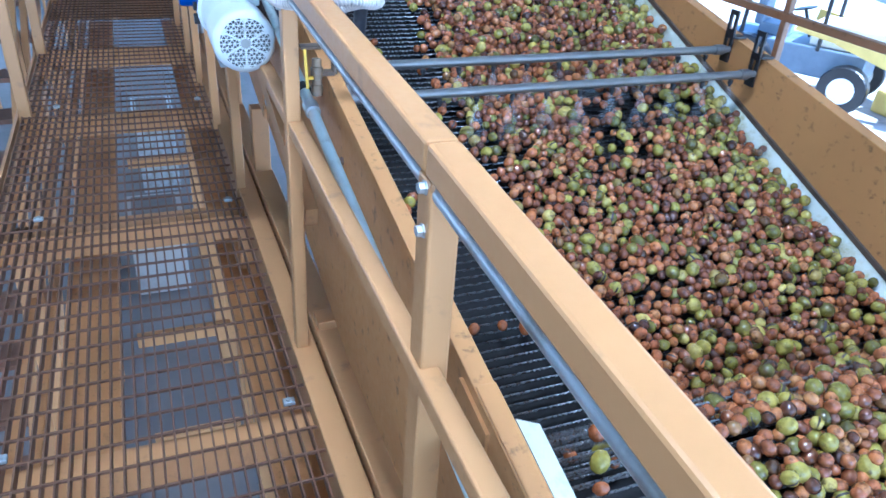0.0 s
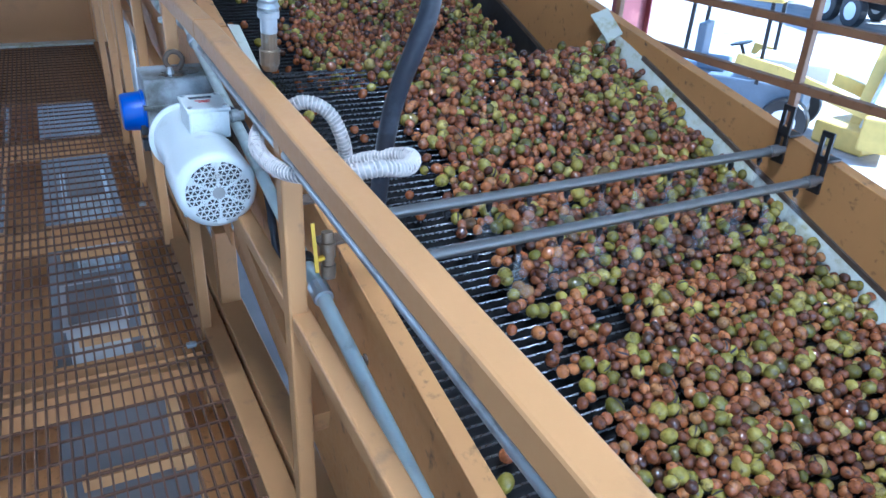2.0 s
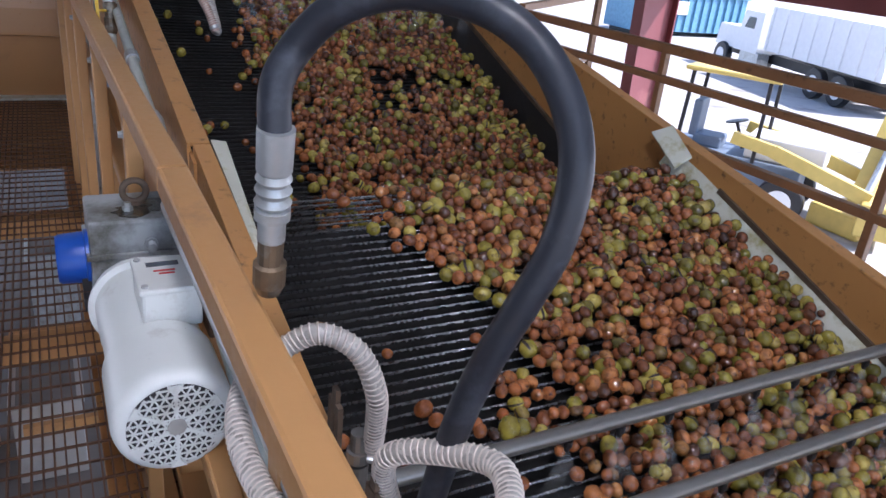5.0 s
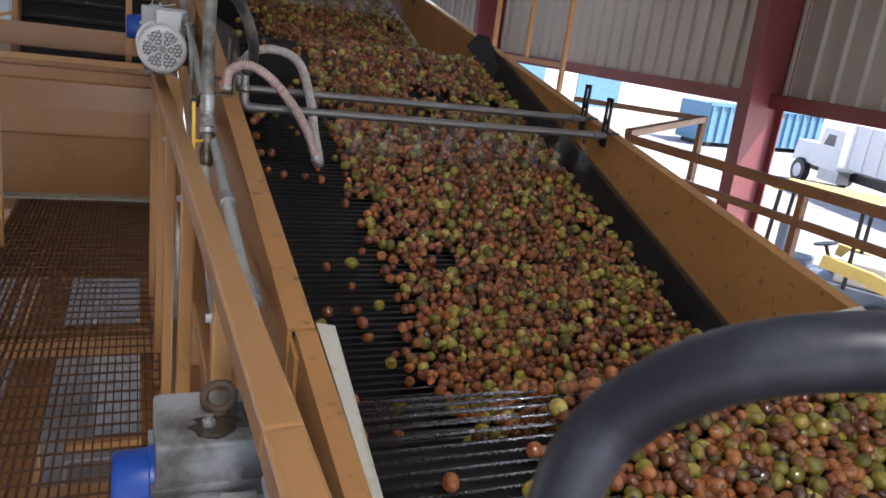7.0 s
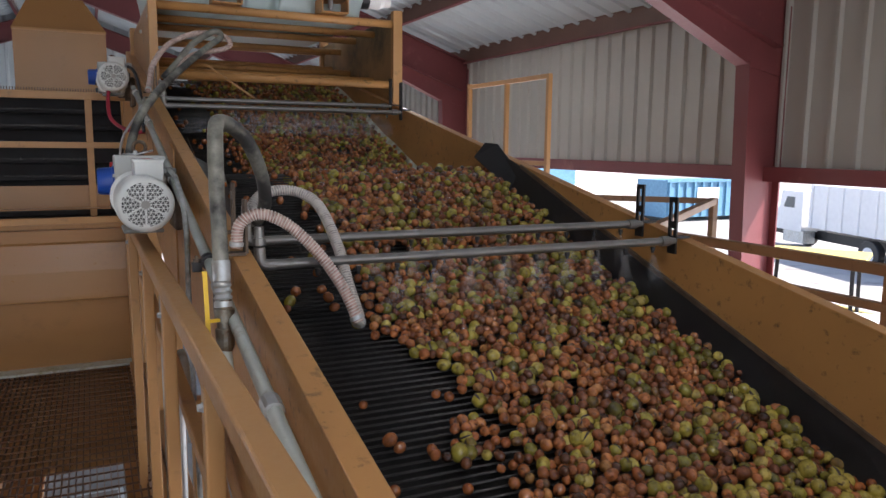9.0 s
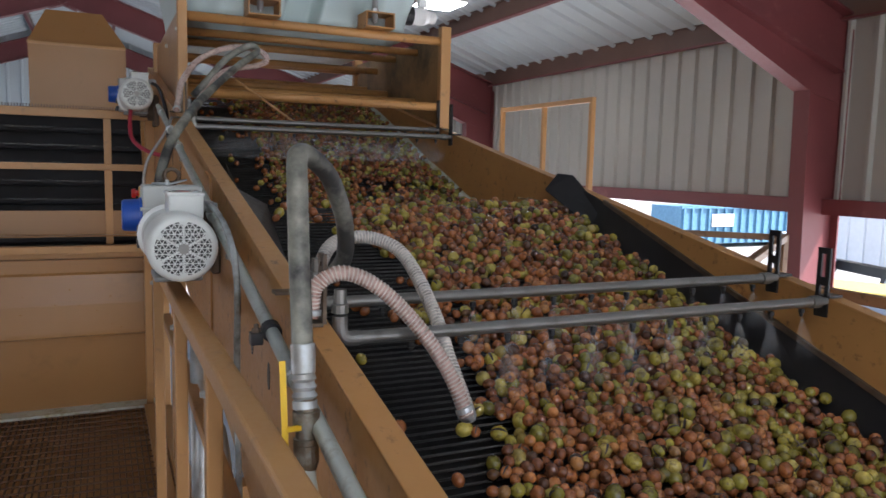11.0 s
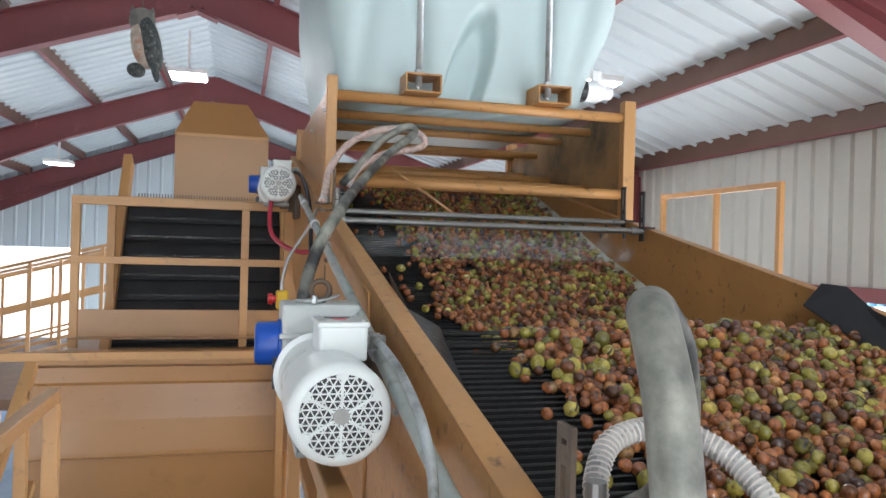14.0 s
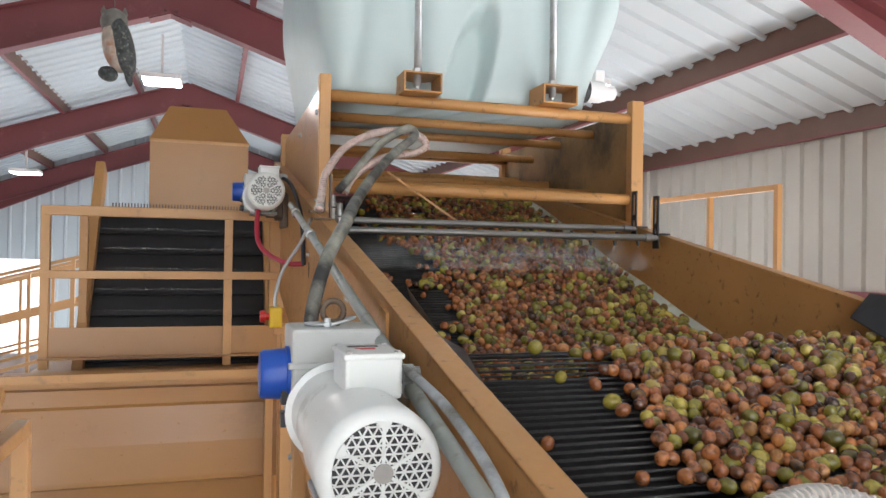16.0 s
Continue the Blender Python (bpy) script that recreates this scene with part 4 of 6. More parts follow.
        part("rubber_stop", bm, DARK, gearbox, "black rubber stop")
    # arm that carries the gearbox from the side plate
    bm = nb()
    box(bm, ex + 0.02, XL - 0.004, ey - 0.05, ey + 0.05, top - 0.20, top - 0.178, 0.003)
    part("mounting_arm", bm, IRON, t)
    return t


EYES = [(-0.752, 2.348, 3.540), (-0.757, 4.596, 4.046), (-0.757, 6.836, 4.556)]
FANS = [(-0.772, 1.826, 3.404), (-0.783, 4.066, 3.895), (-0.775, 6.306, 4.416)]
for i, (e, fn) in enumerate(zip(EYES, FANS)):
    gear_motor(e, fn, "white electric motor with oil-stained grey gearbox and blue cap" if i == 0 else "white electric motor with pale grey gearbox and blue cap", i == 0)


# ---- pipes and hoses ----
def run(name, pts, r, mat, label, category, n=12, ribs=None, steps=8, group=""):
    bm = nb()
    tube(bm, smooth_path(pts, steps) if len(pts) > 2 else pts, r, n, True, ribs)
    ob = tagged(part(name, bm, mat, None, "", True), label, category, group)
    return ob


def rail_near(y):
    """1 on the near stretch of the hand rail, falling to 0 at its far end."""
    return min(1.0, 1.0 - 0.372 * (y - 0.655)) if y < 2.0 else max(0.0, 0.5 - (y - 2.0) / 6.0)


def rail_z(y):
    return 3.640 + 0.0558 * (min(y, 2.0) - 0.655) + 0.02 * max(0.0, y - 2.0) - 0.0363 * rail_near(y)


def rail_x(y):
    return -0.731 - 0.0118 * max(0.0, y - 0.655) + 0.0176 * rail_near(y)


def pipe_z(y):
    return 3.036 + SLOPE * y


supply = thing("supply_pipe", "galvanised water pipe with couplings along the side plate", "pipe", (0, 0, 0))
bm = nb()
tube(bm, [(-0.685, -2.0, pipe_z(-2.0)), (-0.685, 6.2, pipe_z(6.2))], 0.0122, 14)
part("pipe", bm, PIPE, supply, "", True)
for y in (0.5, 1.46, 2.45, 2.95, 3.42, 4.3, 5.2, 5.55, 6.0):
    bm = nb()
    d = Vector((0, 1, SLOPE)).normalized()
    lathe(bm, (-0.685, y, pipe_z(y)), d, [(0, 0.0138), (0.001, 0.017), (0.035, 0.017), (0.036, 0.0138)], 14)
    part("coupling", bm, GALV, supply)


def ball_valve(x, y, z, turn, k=1.0):
    """A bronze valve standing on the pipe at (x, y, z), with an upright yellow lever."""
    bm = nb()
    lathe(bm, (x, y, z + 0.010), (0.02, 0.08, 1), [(h, q * k) for h, q in ((0, 0.017), (0.022, 0.018), (0.023, 0.0145), (0.035, 0.0145), (0.036, 0.0185), (0.060, 0.019), (0.061, 0.0145), (0.078, 0.0135))], 14)
    valve = part("ball_valve", bm, BRONZE, supply, "weathered bronze ball valve")
    flat(valve)
    bm = nb()
    xl = x - 0.030 * k
    beam(bm, (x - 0.010, y - 0.01, z + 0.052), (xl, y - 0.012, z + 0.052), 0.006, 0.006)
    beam(bm, (xl - 0.002, y - 0.014 - turn, z + 0.030), (xl - 0.004, y - 0.004 - turn, z + 0.030 + 0.115 * k), 0.0085 * k, 0.003, (0, 1, 0))
    part("valve_handle", bm, YELLOW, valve, "yellow valve handle")
    return valve


BRONZE = material("weathered_bronze", (0.20, 0.15, 0.10), 0.45, metal=0.7, spread=0.3, scale=25, fine=120, bump=0.12, dirt=(0.30, 0.31, 0.28), dirt_amount=0.4, dirt_scale=20)
for y, x in ((1.46, -0.676), (3.50, -0.668)):
    z = pipe_z(y)
    if y < 2:
        ball_valve(x, y, z + 0.03, 0.0, 0.7)
    bm = nb()
    d = Vector((0, 1, SLOPE)).normalized()
    lathe(bm, (-0.685, y + 0.085, pipe_z(y + 0.085)), d, [(0, 0.0125), (0.001, 0.0175), (0.022, 0.0175), (0.023, 0.0125)], 14)
    box(bm, -0.722, -0.700, y + 0.086, y + 0.108, z - 0.002, z + 0.020, 0.002)
    part("pipe_strap", bm, BLACKSTEEL, supply, "dark steel pipe strap")
    bm = nb()
    lathe(bm, (-0.711, y + 0.097, z + 0.020), (0, 0, 1), [(0, 0.008), (0.006, 0.008), (0.0062, 0.004), (0.014, 0.004)], 6)
    part("nut", bm, IRON, supply)
# second pipe that feeds the tall hose
bm = nb()
tube(bm, smooth_path([(-0.702, 3.285, 3.715), (-0.704, 3.27, 3.66), (-0.708, 3.18, 3.625), (-0.708, 2.9, 3.575), (-0.684, 2.62, 3.575)], 6), 0.0125, 12)
part("feed_pipe", bm, PIPE, supply, "", True)
ball_valve(-0.702, 3.287, 3.685, 0.0)
bm = nb()
lathe(bm, (-0.685, 2.58, pipe_z(2.58)), (0, 1, SLOPE), [(0, 0.014), (0.002, 0.021), (0.05, 0.022), (0.055, 0.018), (0.075, 0.018), (0.08, 0.014)], 16)
part("union", bm, GALV, supply, "galvanised pipe union")

run("conduit", [(-0.705, 4.35, 3.985), (-0.70, 4.25, 3.982), (-0.705, 4.04, 3.966), (-0.708, 3.87, 3.92), (-0.706, 3.82, 3.84), (-0.704, 3.84, 3.70), (-0.70, 3.86, 3.5), (-0.69, 3.87, 3.1)], 0.0068, GEAR, "grey flexible cable conduit from the motor", "cable")
run("conduit", [(-0.70, 2.1, 3.49), (-0.672, 2.05, 3.47), (-0.66, 1.9, 3.35), (-0.66, 1.8, 3.0)], 0.0085, HOSE_BLACK, "grey flexible cable conduit from the motor", "cable")
run("conduit", [(-0.70, 6.55, 4.50), (-0.665, 6.4, 4.45), (-0.655, 6.1, 4.30), (-0.66, 5.95, 4.12)], 0.0085, HOSE_BLACK, "grey flexible cable conduit from the motor", "cable")
run("drain_pipe", [(-0.705, 4.52, 3.60), (-0.705, 4.52, 2.75)], 0.022, GALV, "galvanised upright pipe behind the hand rail", "pipe", 14)
run("drain_pipe", [(-0.69, 4.0, 3.22), (-0.69, 4.12, 3.38), (-0.69, 4.22, 3.42), (-0.69, 4.30, 3.36), (-0.69, 4.32, 3.2), (-0.69, 4.32, 2.8)], 0.014, GALV, "bent galvanised pipe behind the hand rail", "pipe", 12)
run("drain_pipe", [(rail_x(y) - 0.006, y, rail_z(y) - 0.056) for y in (-2.6, 0.655, 2.0)], 0.0125, GALV, "thin galvanised pipe beside the hand rail", "pipe", 12)


def black_hose(points, r, sleeve=None, mat=HOSE_BLACK, label="thick black rubber water hose bent in an arch"):
    t = thing("water_hose", label, "hose", (0, 0, 0), "water hoses")
    bm = nb()
    tube(bm, smooth_path(points, 8), r, 18)
    part("hose", bm, mat, t, "", True)
    if sleeve:
        p, q = Vector(sleeve[0]), Vector(sleeve[1])
        d = q - p
        L = d.length
        bm = nb()
        lathe(bm, p, d, [(0, r * 0.9), (L * 0.2, r * 0.9), (L * 0.21, r * 1.15), (L * 0.30, r * 1.15), (L * 0.31, r * 0.95), (L * 0.36, r * 1.2), (L * 0.42, r * 0.95), (L * 0.47, r * 1.18), (L * 0.53, r * 0.95), (L * 0.57, r * 1.15), (L * 0.63, r * 1.0), (L * 0.65, r * 1.12), (L * 0.999, r * 1.16), (L, r)], 20)
        part("sleeve", bm, GALV, t, "silver metal hose sleeve")
        flat(t.children[-1])
        bm = nb()
        lathe(bm, p - d * 0.55, d, [(0, r * 0.8), (L * 0.1, r * 1.1), (L * 0.3, r * 1.12), (L * 0.32, r * 0.85), (L * 0.58, r * 0.85)], 14)
        part("nipple", bm, BRONZE, t, "weathered bronze pipe nipple")
    return t


black_hose([(-0.708, 1.606, 3.835), (-0.707, 1.611, 3.885), (-0.690, 1.613, 3.918), (-0.667, 1.592, 3.951), (-0.635, 1.564, 3.971), (-0.600, 1.541, 3.975), (-0.566, 1.504, 3.967), (-0.538, 1.474, 3.942), (-0.521, 1.449, 3.901), (-0.518, 1.434, 3.856), (-0.526, 1.432, 3.798), (-0.543, 1.440, 3.745), (-0.562, 1.455, 3.680), (-0.572, 1.475, 3.600), (-0.574, 1.51, 3.46), (-0.573, 1.533, 3.40)], 0.0145, ((-0.706, 1.625, 3.742), (-0.708, 1.604, 3.853)))
black_hose([(-0.702, 3.309, 3.83), (-0.702, 3.318, 3.90), (-0.702, 3.332, 3.98), (-0.699, 3.352, 4.055), (-0.694, 3.376, 4.095), (-0.684, 3.401, 4.107), (-0.660, 3.432, 4.103), (-0.616, 3.475, 4.070), (-0.577, 3.525, 4.0), (-0.560, 3.575, 3.93), (-0.566, 3.640, 3.885)], 0.0150, ((-0.702, 3.290, 3.735), (-0.702, 3.309, 3.845)), HOSE_DUSTY, "dusty dark rubber water hose bent in a tall arch")
black_hose([(-0.79, 4.69, 3.90), (-0.787, 4.715, 4.03), (-0.750, 4.77, 4.145), (-0.695, 4.87, 4.225), (-0.625, 5.10, 4.30), (-0.50, 5.45, 4.415), (-0.385, 5.67, 4.515), (-0.300, 5.745, 4.585), (-0.330, 5.75, 4.610), (-0.430, 5.75, 4.545), (-0.505, 5.75, 4.455), (-0.575, 5.72, 4.375)], 0.0150, None, HOSE_DUSTY, "dusty dark rubber water hose looped over the far bars")


def clear_hose(points, r=0.0115, mat=HOSE_CLEAR, turn=0.0068):
    """A soft clear hose with a white spiral wound round it and a clamp at each end."""
    line = smooth_path(points, 10)
    bm = nb()
    tube(bm, line, r, 14)
    hose = tagged(part("ribbed_hose", bm, mat, None, "", True), "clear plastic hose with a white spiral looped over the spray bars", "hose", "ribbed hoses")
    way, sides, side = [0.0], [], None
    for p, q in zip(line, line[1:]):
        way.append(way[-1] + (q - p).length)
    for i, p in enumerate(line):
        d = (line[min(i + 1, len(line) - 1)] - line[max(i - 1, 0)]).normalized()
        side = d.orthogonal().normalized() if side is None else (side - d * side.dot(d)).normalized()
        sides.append((side, d.cross(side)))
    turns = int(way[-1] / turn)
    spiral, k = [], 0
    for i in range(turns * 9):
        s = way[-1] * i / (turns * 9)
        while k < len(line) - 2 and way[k + 1] < s:
            k += 1
        fr = (s - way[k]) / max(1e-6, way[k + 1] - way[k])
        a = 2 * math.pi * i / 9
        u = sides[k][0].lerp(sides[k + 1][0], fr)
        v = sides[k][1].lerp(sides[k + 1][1], fr)
        spiral.append(line[k].lerp(line[k + 1], fr) + (u * math.cos(a) + v * math.sin(a)) * (r + 0.0002))
    bm = nb()
    tube(bm, spiral, 0.0013, 5)
    part("spiral", bm, HOSE_RIB, hose, "white spiral rib", True)
    for i, j in ((0, 3), (-1, -4)):
        bm = nb()
        d = line[j] - line[i]
        lathe(bm, line[i] + d * 0.25, d, [(0, r + 0.001), (0.001, r + 0.0035), (0.009, r + 0.0035), (0.010, r + 0.001)], 16)
        part("clamp", bm, GALV, hose, "steel hose clamp")
    return hose


clear_hose([(-0.573, 1.655, 3.43), (-0.582, 1.63, 3.50), (-0.594, 1.61, 3.557), (-0.614, 1.62, 3.605), (-0.650, 1.64, 3.622), (-0.684, 1.65, 3.605), (-0.725, 1.63, 3.592), (-0.751, 1.57, 3.585), (-0.755, 1.50, 3.582), (-0.742, 1.42, 3.588), (-0.700, 1.365, 3.598), (-0.644, 1.34, 3.610), (-0.587, 1.36, 3.598), (-0.556, 1.42, 3.590), (-0.578, 1.47, 3.575), (-0.615, 1.52, 3.545), (-0.60, 1.55, 3.47), (-0.573, 1.535, 3.40)])
clear_hose([(-0.640, 3.50, 3.840), (-0.630, 3.50, 3.893), (-0.588, 3.49, 3.914), (-0.530, 3.475, 3.888), (-0.470, 3.45, 3.825), (-0.425, 3.42, 3.751), (-0.398, 3.395, 3.676)], 0.0125, HOSE_PINK)
clear_hose([(-0.398, 3.398, 3.672), (-0.391, 3.415, 3.686), (-0.397, 3.47, 3.750), (-0.397, 3.55, 3.83), (-0.412, 3.66, 3.918), (-0.463, 3.71, 3.949), (-0.534, 3.71, 3.943), (-0.572, 3.68, 3.909), (-0.580, 3.650, 3.875)], 0.0125)
clear_hose([(-0.655, 5.60, 4.30), (-0.641, 5.65, 4.35), (-0.622, 5.68, 4.43), (-0.546, 5.72, 4.531), (-0.415, 5.75, 4.595), (-0.288, 5.78, 4.598), (-0.247, 5.78, 4.562), (-0.287, 5.78, 4.531), (-0.413, 5.75, 4.500), (-0.508, 5.75, 4.438), (-0.552, 5.74, 4.37)], 0.0125, HOSE_PINK)
run("hose", [(-0.80, 6.40, 4.34), (-0.807, 6.36, 4.28), (-0.802, 6.30, 4.20), (-0.764, 6.20, 4.150), (-0.70, 6.10, 4.120), (-0.65, 6.05, 4.12)], 0.010, HOSE_RED, "faded red rubber hose below the motor", "hose")
run("cable", [(-0.66, 5.75, 4.28), (-0.70, 5.68, 4.20), (-0.765, 5.63, 4.10), (-0.785, 5.63, 4.02), (-0.785, 5.63, 3.985)], 0.006, GALV, "grey cable down to the stop switch", "cable")
bm = nb()
box(bm, -0.805, -0.765, 5.60, 5.66, 3.92, 3.985, 0.006)
es = tagged(part("stop_switch", bm, YELLOW), "yellow emergency stop switch with a red button", "switch")
bm = nb()
lathe(bm, (-0.805, 5.63, 3.955), (-1, 0, 0), [(0, 0.012), (0.012, 0.012), (0.013, 0.020), (0.028, 0.018)], 16)
part("button", bm, RED, es, "red push button")
bm = nb()
box(bm, -0.79, -0.64, 5.615, 5.645, 3.90, 3.92)
part("arm", bm, TAN, es)


# ---- walkway beside the machine ----
WX0, WX1, WY0, WY1, WZ = -1.53, -0.665, -3.2, 6.76, 2.70
grate = thing("walkway_grating", "rusty tan steel bar grating walkway", "walkway", (0, 0, 0))


def shared(name, mesh, mat, parent, place):
    ob = new(name, mesh)
    ob.parent, ob.location = parent, place
    return ob


def box_mesh(name, mat, *a):
    bm = nb()
    box(bm, *a)
    finish(bm)
    me = bpy.data.meshes.new(name)
    bm.to_mesh(me)
    bm.free()
    me.materials.append(mat)
    return me


BEARING = box_mesh("bearing_bar", GRATE, -0.002, 0.002, WY0, WY1, -0.028, 0)
for i in range(34):
    shared("bearing_bar", BEARING, GRATE, grate, (WX0 + (WX1 - WX0) * i / 33, 0, WZ))
CROSS = box_mesh("cross_bar", GRATE, WX0, WX1, -0.0025, 0.0025, -0.006, 0.001)
for i in range(132):
    shared("cross_bar", CROSS, GRATE, grate, (0, WY0 + 0.01 + i * 0.0755, WZ))
for x in (WX0 - 0.02, WX1 + 0.0):
    bm = nb()
    box(bm, x - 0.006, x + 0.006, WY0, WY1, WZ - 0.14, WZ + 0.006)
    box(bm, x - 0.03, x + 0.03, WY0, WY1, WZ - 0.146, WZ - 0.134)
    part("edge_channel", bm, TAN, grate)
for y in (-2.2, -1.0, 0.15, 1.25, 2.35, 3.45, 4.55, 5.65, 6.6):
    bm = nb()
    box(bm, WX0, WX1, y - 0.025, y + 0.025, WZ - 0.12, WZ - 0.0305)
    part("cross_beam", bm, TAN, grate)
rc = random.Random(3)
for y in (0.18, 1.28, 2.38, 3.48):
    for x in (-0.80, -1.40):
        bm = nb()
        box(bm, x - 0.014, x + 0.014, y - 0.010, y + 0.010, WZ + 0.001, WZ + 0.012, 0.002)
        lathe(bm, (x, y, WZ + 0.010), (0, 0, 1), [(0, 0.007), (0.006, 0.007)], 6)
        part("grating_clip", bm, GALV, grate)
bm = nb()
box(bm, WX0, WX1, 5.25, WY1, WZ - 0.033, WZ - 0.029)
part("drip_sheet", bm, TAN_WORN, grate)
# steel under the walkway
under = grate
for y in (-2.4, 0.2, 2.6, 4.9, 6.6):
    for x in (WX0 + 0.02, WX1 - 0.05):
        bm = nb()
        box(bm, x - 0.04, x + 0.04, y - 0.04, y + 0.04, 0, WZ - 0.146, 0.004)
        part("post", bm, TAN, under)
    bm = nb()
    box(bm, WX0, WX1, y - 0.04, y + 0.04, WZ - 0.23, WZ - 0.146)
    part("beam", bm, TAN, under)
for y0, y1 in ((-2.4, 0.2), (0.2, 2.6), (2.6, 4.9), (4.9, 6.6)):
    bm = nb()
    beam(bm, (WX1 - 0.05, y0 + 0.04, 0.9), (WX1 - 0.05, y1 - 0.04, 2.3), 0.04, 0.05)
    part("brace", bm, TAN, under)
    for z in (1.2, 1.9):
        bm = nb()
        beam(bm, (WX0 + 0.3, y0 + 0.7, z - 0.4), (WX1 - 0.1, y0 + 0.7, z - 0.4), 0.05, 0.06)
        part("tie", bm, TAN, under)
for x0, x1 in ((WX0, WX0 + 0.045), (WX0 + 0.075, WX0 + 0.105), (WX0 + 0.135, WX0 + 0.315), (WX1 - 0.165, WX1 - 0.03)):
    bm = nb()
    box(bm, x0, x1, WY0, WY1, WZ - 0.44, WZ - 0.40, 0.004)
    part("stringer", bm, TAN_WORN, under)
# lower pans, pipes and tanks seen through the grating
for i, (x, y, w, d, h) in enumerate(((-1.1, 6.4, 0.45, 0.7, 0.7), (-1.0, 8.6, 0.4, 0.8, 0.9))):
    t = thing("sump_tank", "grey water sump below the walkway grating", "tank", (0, 0, 0), "sumps below the walkway")
    mat = GALV if i % 2 else CONCRETE
    bm = nb()
    box(bm, x - w / 2, x + w / 2, y - d / 2, y + d / 2, 0.02, h - 0.05, 0.01)
    part("body", bm, mat, t)
    bm = nb()
    box(bm, x - w / 2 - 0.02, x + w / 2 + 0.02, y - d / 2 - 0.02, y + d / 2 + 0.02, h - 0.05, h - 0.02, 0.004)
    part("rim", bm, mat, t)
    bm = nb()
    box(bm, x - w / 2 + 0.03, x + w / 2 - 0.03, y - d / 2 + 0.03, y + d / 2 - 0.03, h - 0.02, h - 0.012)
    part("lid", bm, SHADE_CONCRETE, t, "dark wet lid")


# ---- hand rail between walkway and machine ----
def mid_z(y):
    return 3.275 + 0.04 * y


hand = thing("hand_rail", "tan square-tube hand rail along the walkway", "railing", (0, 0, 0), "railings")
RX = -0.723
bm = nb()
for y0, y1 in ((0.657, 2.0), (2.0, 5.0), (-3.0, 0.655)):
    beam(bm, (rail_x(y0), y0, rail_z(y0) - 0.0205), (rail_x(y1), y1, rail_z(y1) - 0.0205), 0.041, 0.041, (0, 0, 1), 0.005)
    if y1 != 2.0:
        part("top_rail", bm, TAN, hand)
        bm = nb()
bm.free()
bm = nb()
beam(bm, (RX + 0.0185, 0.315, rail_z(0.315) - 0.008), (RX + 0.0185, 0.365, rail_z(0.365) - 0.006), 0.004, 0.010, (0, 0, 1), 0.001)
part("strap", bm, YELLOW, hand, "yellow strap")
bm = nb()
beam(bm, (RX, -3.0, mid_z(-3.0) - 0.019), (RX, 5.4, mid_z(5.4) - 0.019), 0.033, 0.033, (0, 0, 1), 0.004)
part("mid_rail", bm, TAN, hand)
for y in (-1.6, 0.655, 1.475, 2.45, 3.10, 3.75, 4.30, 4.95):
    bm = nb()
    w = 0.022 if y < 0.7 else 0.018
    rx = rail_x(y)
    box(bm, rx - w + 0.002, rx + w - 0.002, y - w, y + w, 2.56, rail_z(y) - 0.0415, 0.004)
    post = part("post", bm, TAN, hand)
    for dz, dx in ((-0.054, -0.004), (-0.110, -0.004), (-0.092, 0.022)) if y < 1 else ((-0.09, 0),):
        bm = nb()
        if dx > 0:
            lathe(bm, (rx + dx - 0.008, y - w, rail_z(y) + dz), (0, -1, 0), [(0, 0.0095), (0.002, 0.0095), (0.0022, 0.0075), (0.010, 0.0068)], 6)
        else:
            lathe(bm, (rx - w + 0.002, y - 0.004, rail_z(y) + dz), (-1, 0, 0), [(0, 0.0095), (0.002, 0.0095), (0.0022, 0.0075), (0.009, 0.0068)], 6)
        part("bolt", bm, GALV, post)
for y0, y1 in ((3.10, 3.75), (1.475, 2.45)):
    bm = nb()
    beam(bm, (RX + 0.03, y0, mid_z(y0) - 0.25), (RX + 0.03, y1, mid_z(y1) - 0.02), 0.03, 0.05, (0, 0, 1))
    part("brace", bm, TAN, hand)
bm = nb()
box(bm, RX - 0.03, RX + 0.03, -3, 6.7, 2.60, 2.72, 0.003)
part("toe_board", bm, TAN, hand)
bm = nb()
box(bm, -0.80, -0.70, 0.26, 0.36, 2.98, 3.02, 0.004)
part("bracket_plate", bm, WHITE, hand)

# opposite hand rail
left = thing("hand_rail", "tan square-tube hand rail at the walkway's outer edge", "railing", (0, 0, 0), "railings")
LX = -1.52
for z in (3.62, 3.20):
    bm = nb()
    beam(bm, (LX, 3.4, z), (LX, 5.72, z), 0.045, 0.045, (0, 0, 1), 0.004)
    part("rail", bm, TAN, left)
for y in (3.42, 4.4, 5.70):
    bm = nb()
    box(bm, LX - 0.024, LX + 0.024, y - 0.024, y + 0.024, 2.56, 3.60, 0.004)
    part("post", bm, TAN, left)

# stair flight and its rails past the outer edge
stair = thing("stair_flight", "tan steel stair with hand rails rising to the platform", "stairs", (0, 0, 0))
for x in (-1.68, -2.35):
    bm = nb()
    beam(bm, (x, 2.3, 0.1), (x, 6.1, 2.66), 0.04, 0.2)
    part("stringer", bm, TAN, stair)
    for dz in (0.55, 1.0):
        bm = nb()
        beam(bm, (x, 2.3, 0.1 + dz), (x, 6.1, 2.66 + dz), 0.04, 0.04)
        part("rail", bm, TAN, stair)
    for f in (0.05, 0.35, 0.65, 0.97):
        bm = nb()
        y = 2.3 + 3.8 * f
        z = 0.1 + 2.56 * f
        box(bm, x - 0.02, x + 0.02, y - 0.02, y + 0.02, z, z + 1.0)
        part("post", bm, TAN, stair)
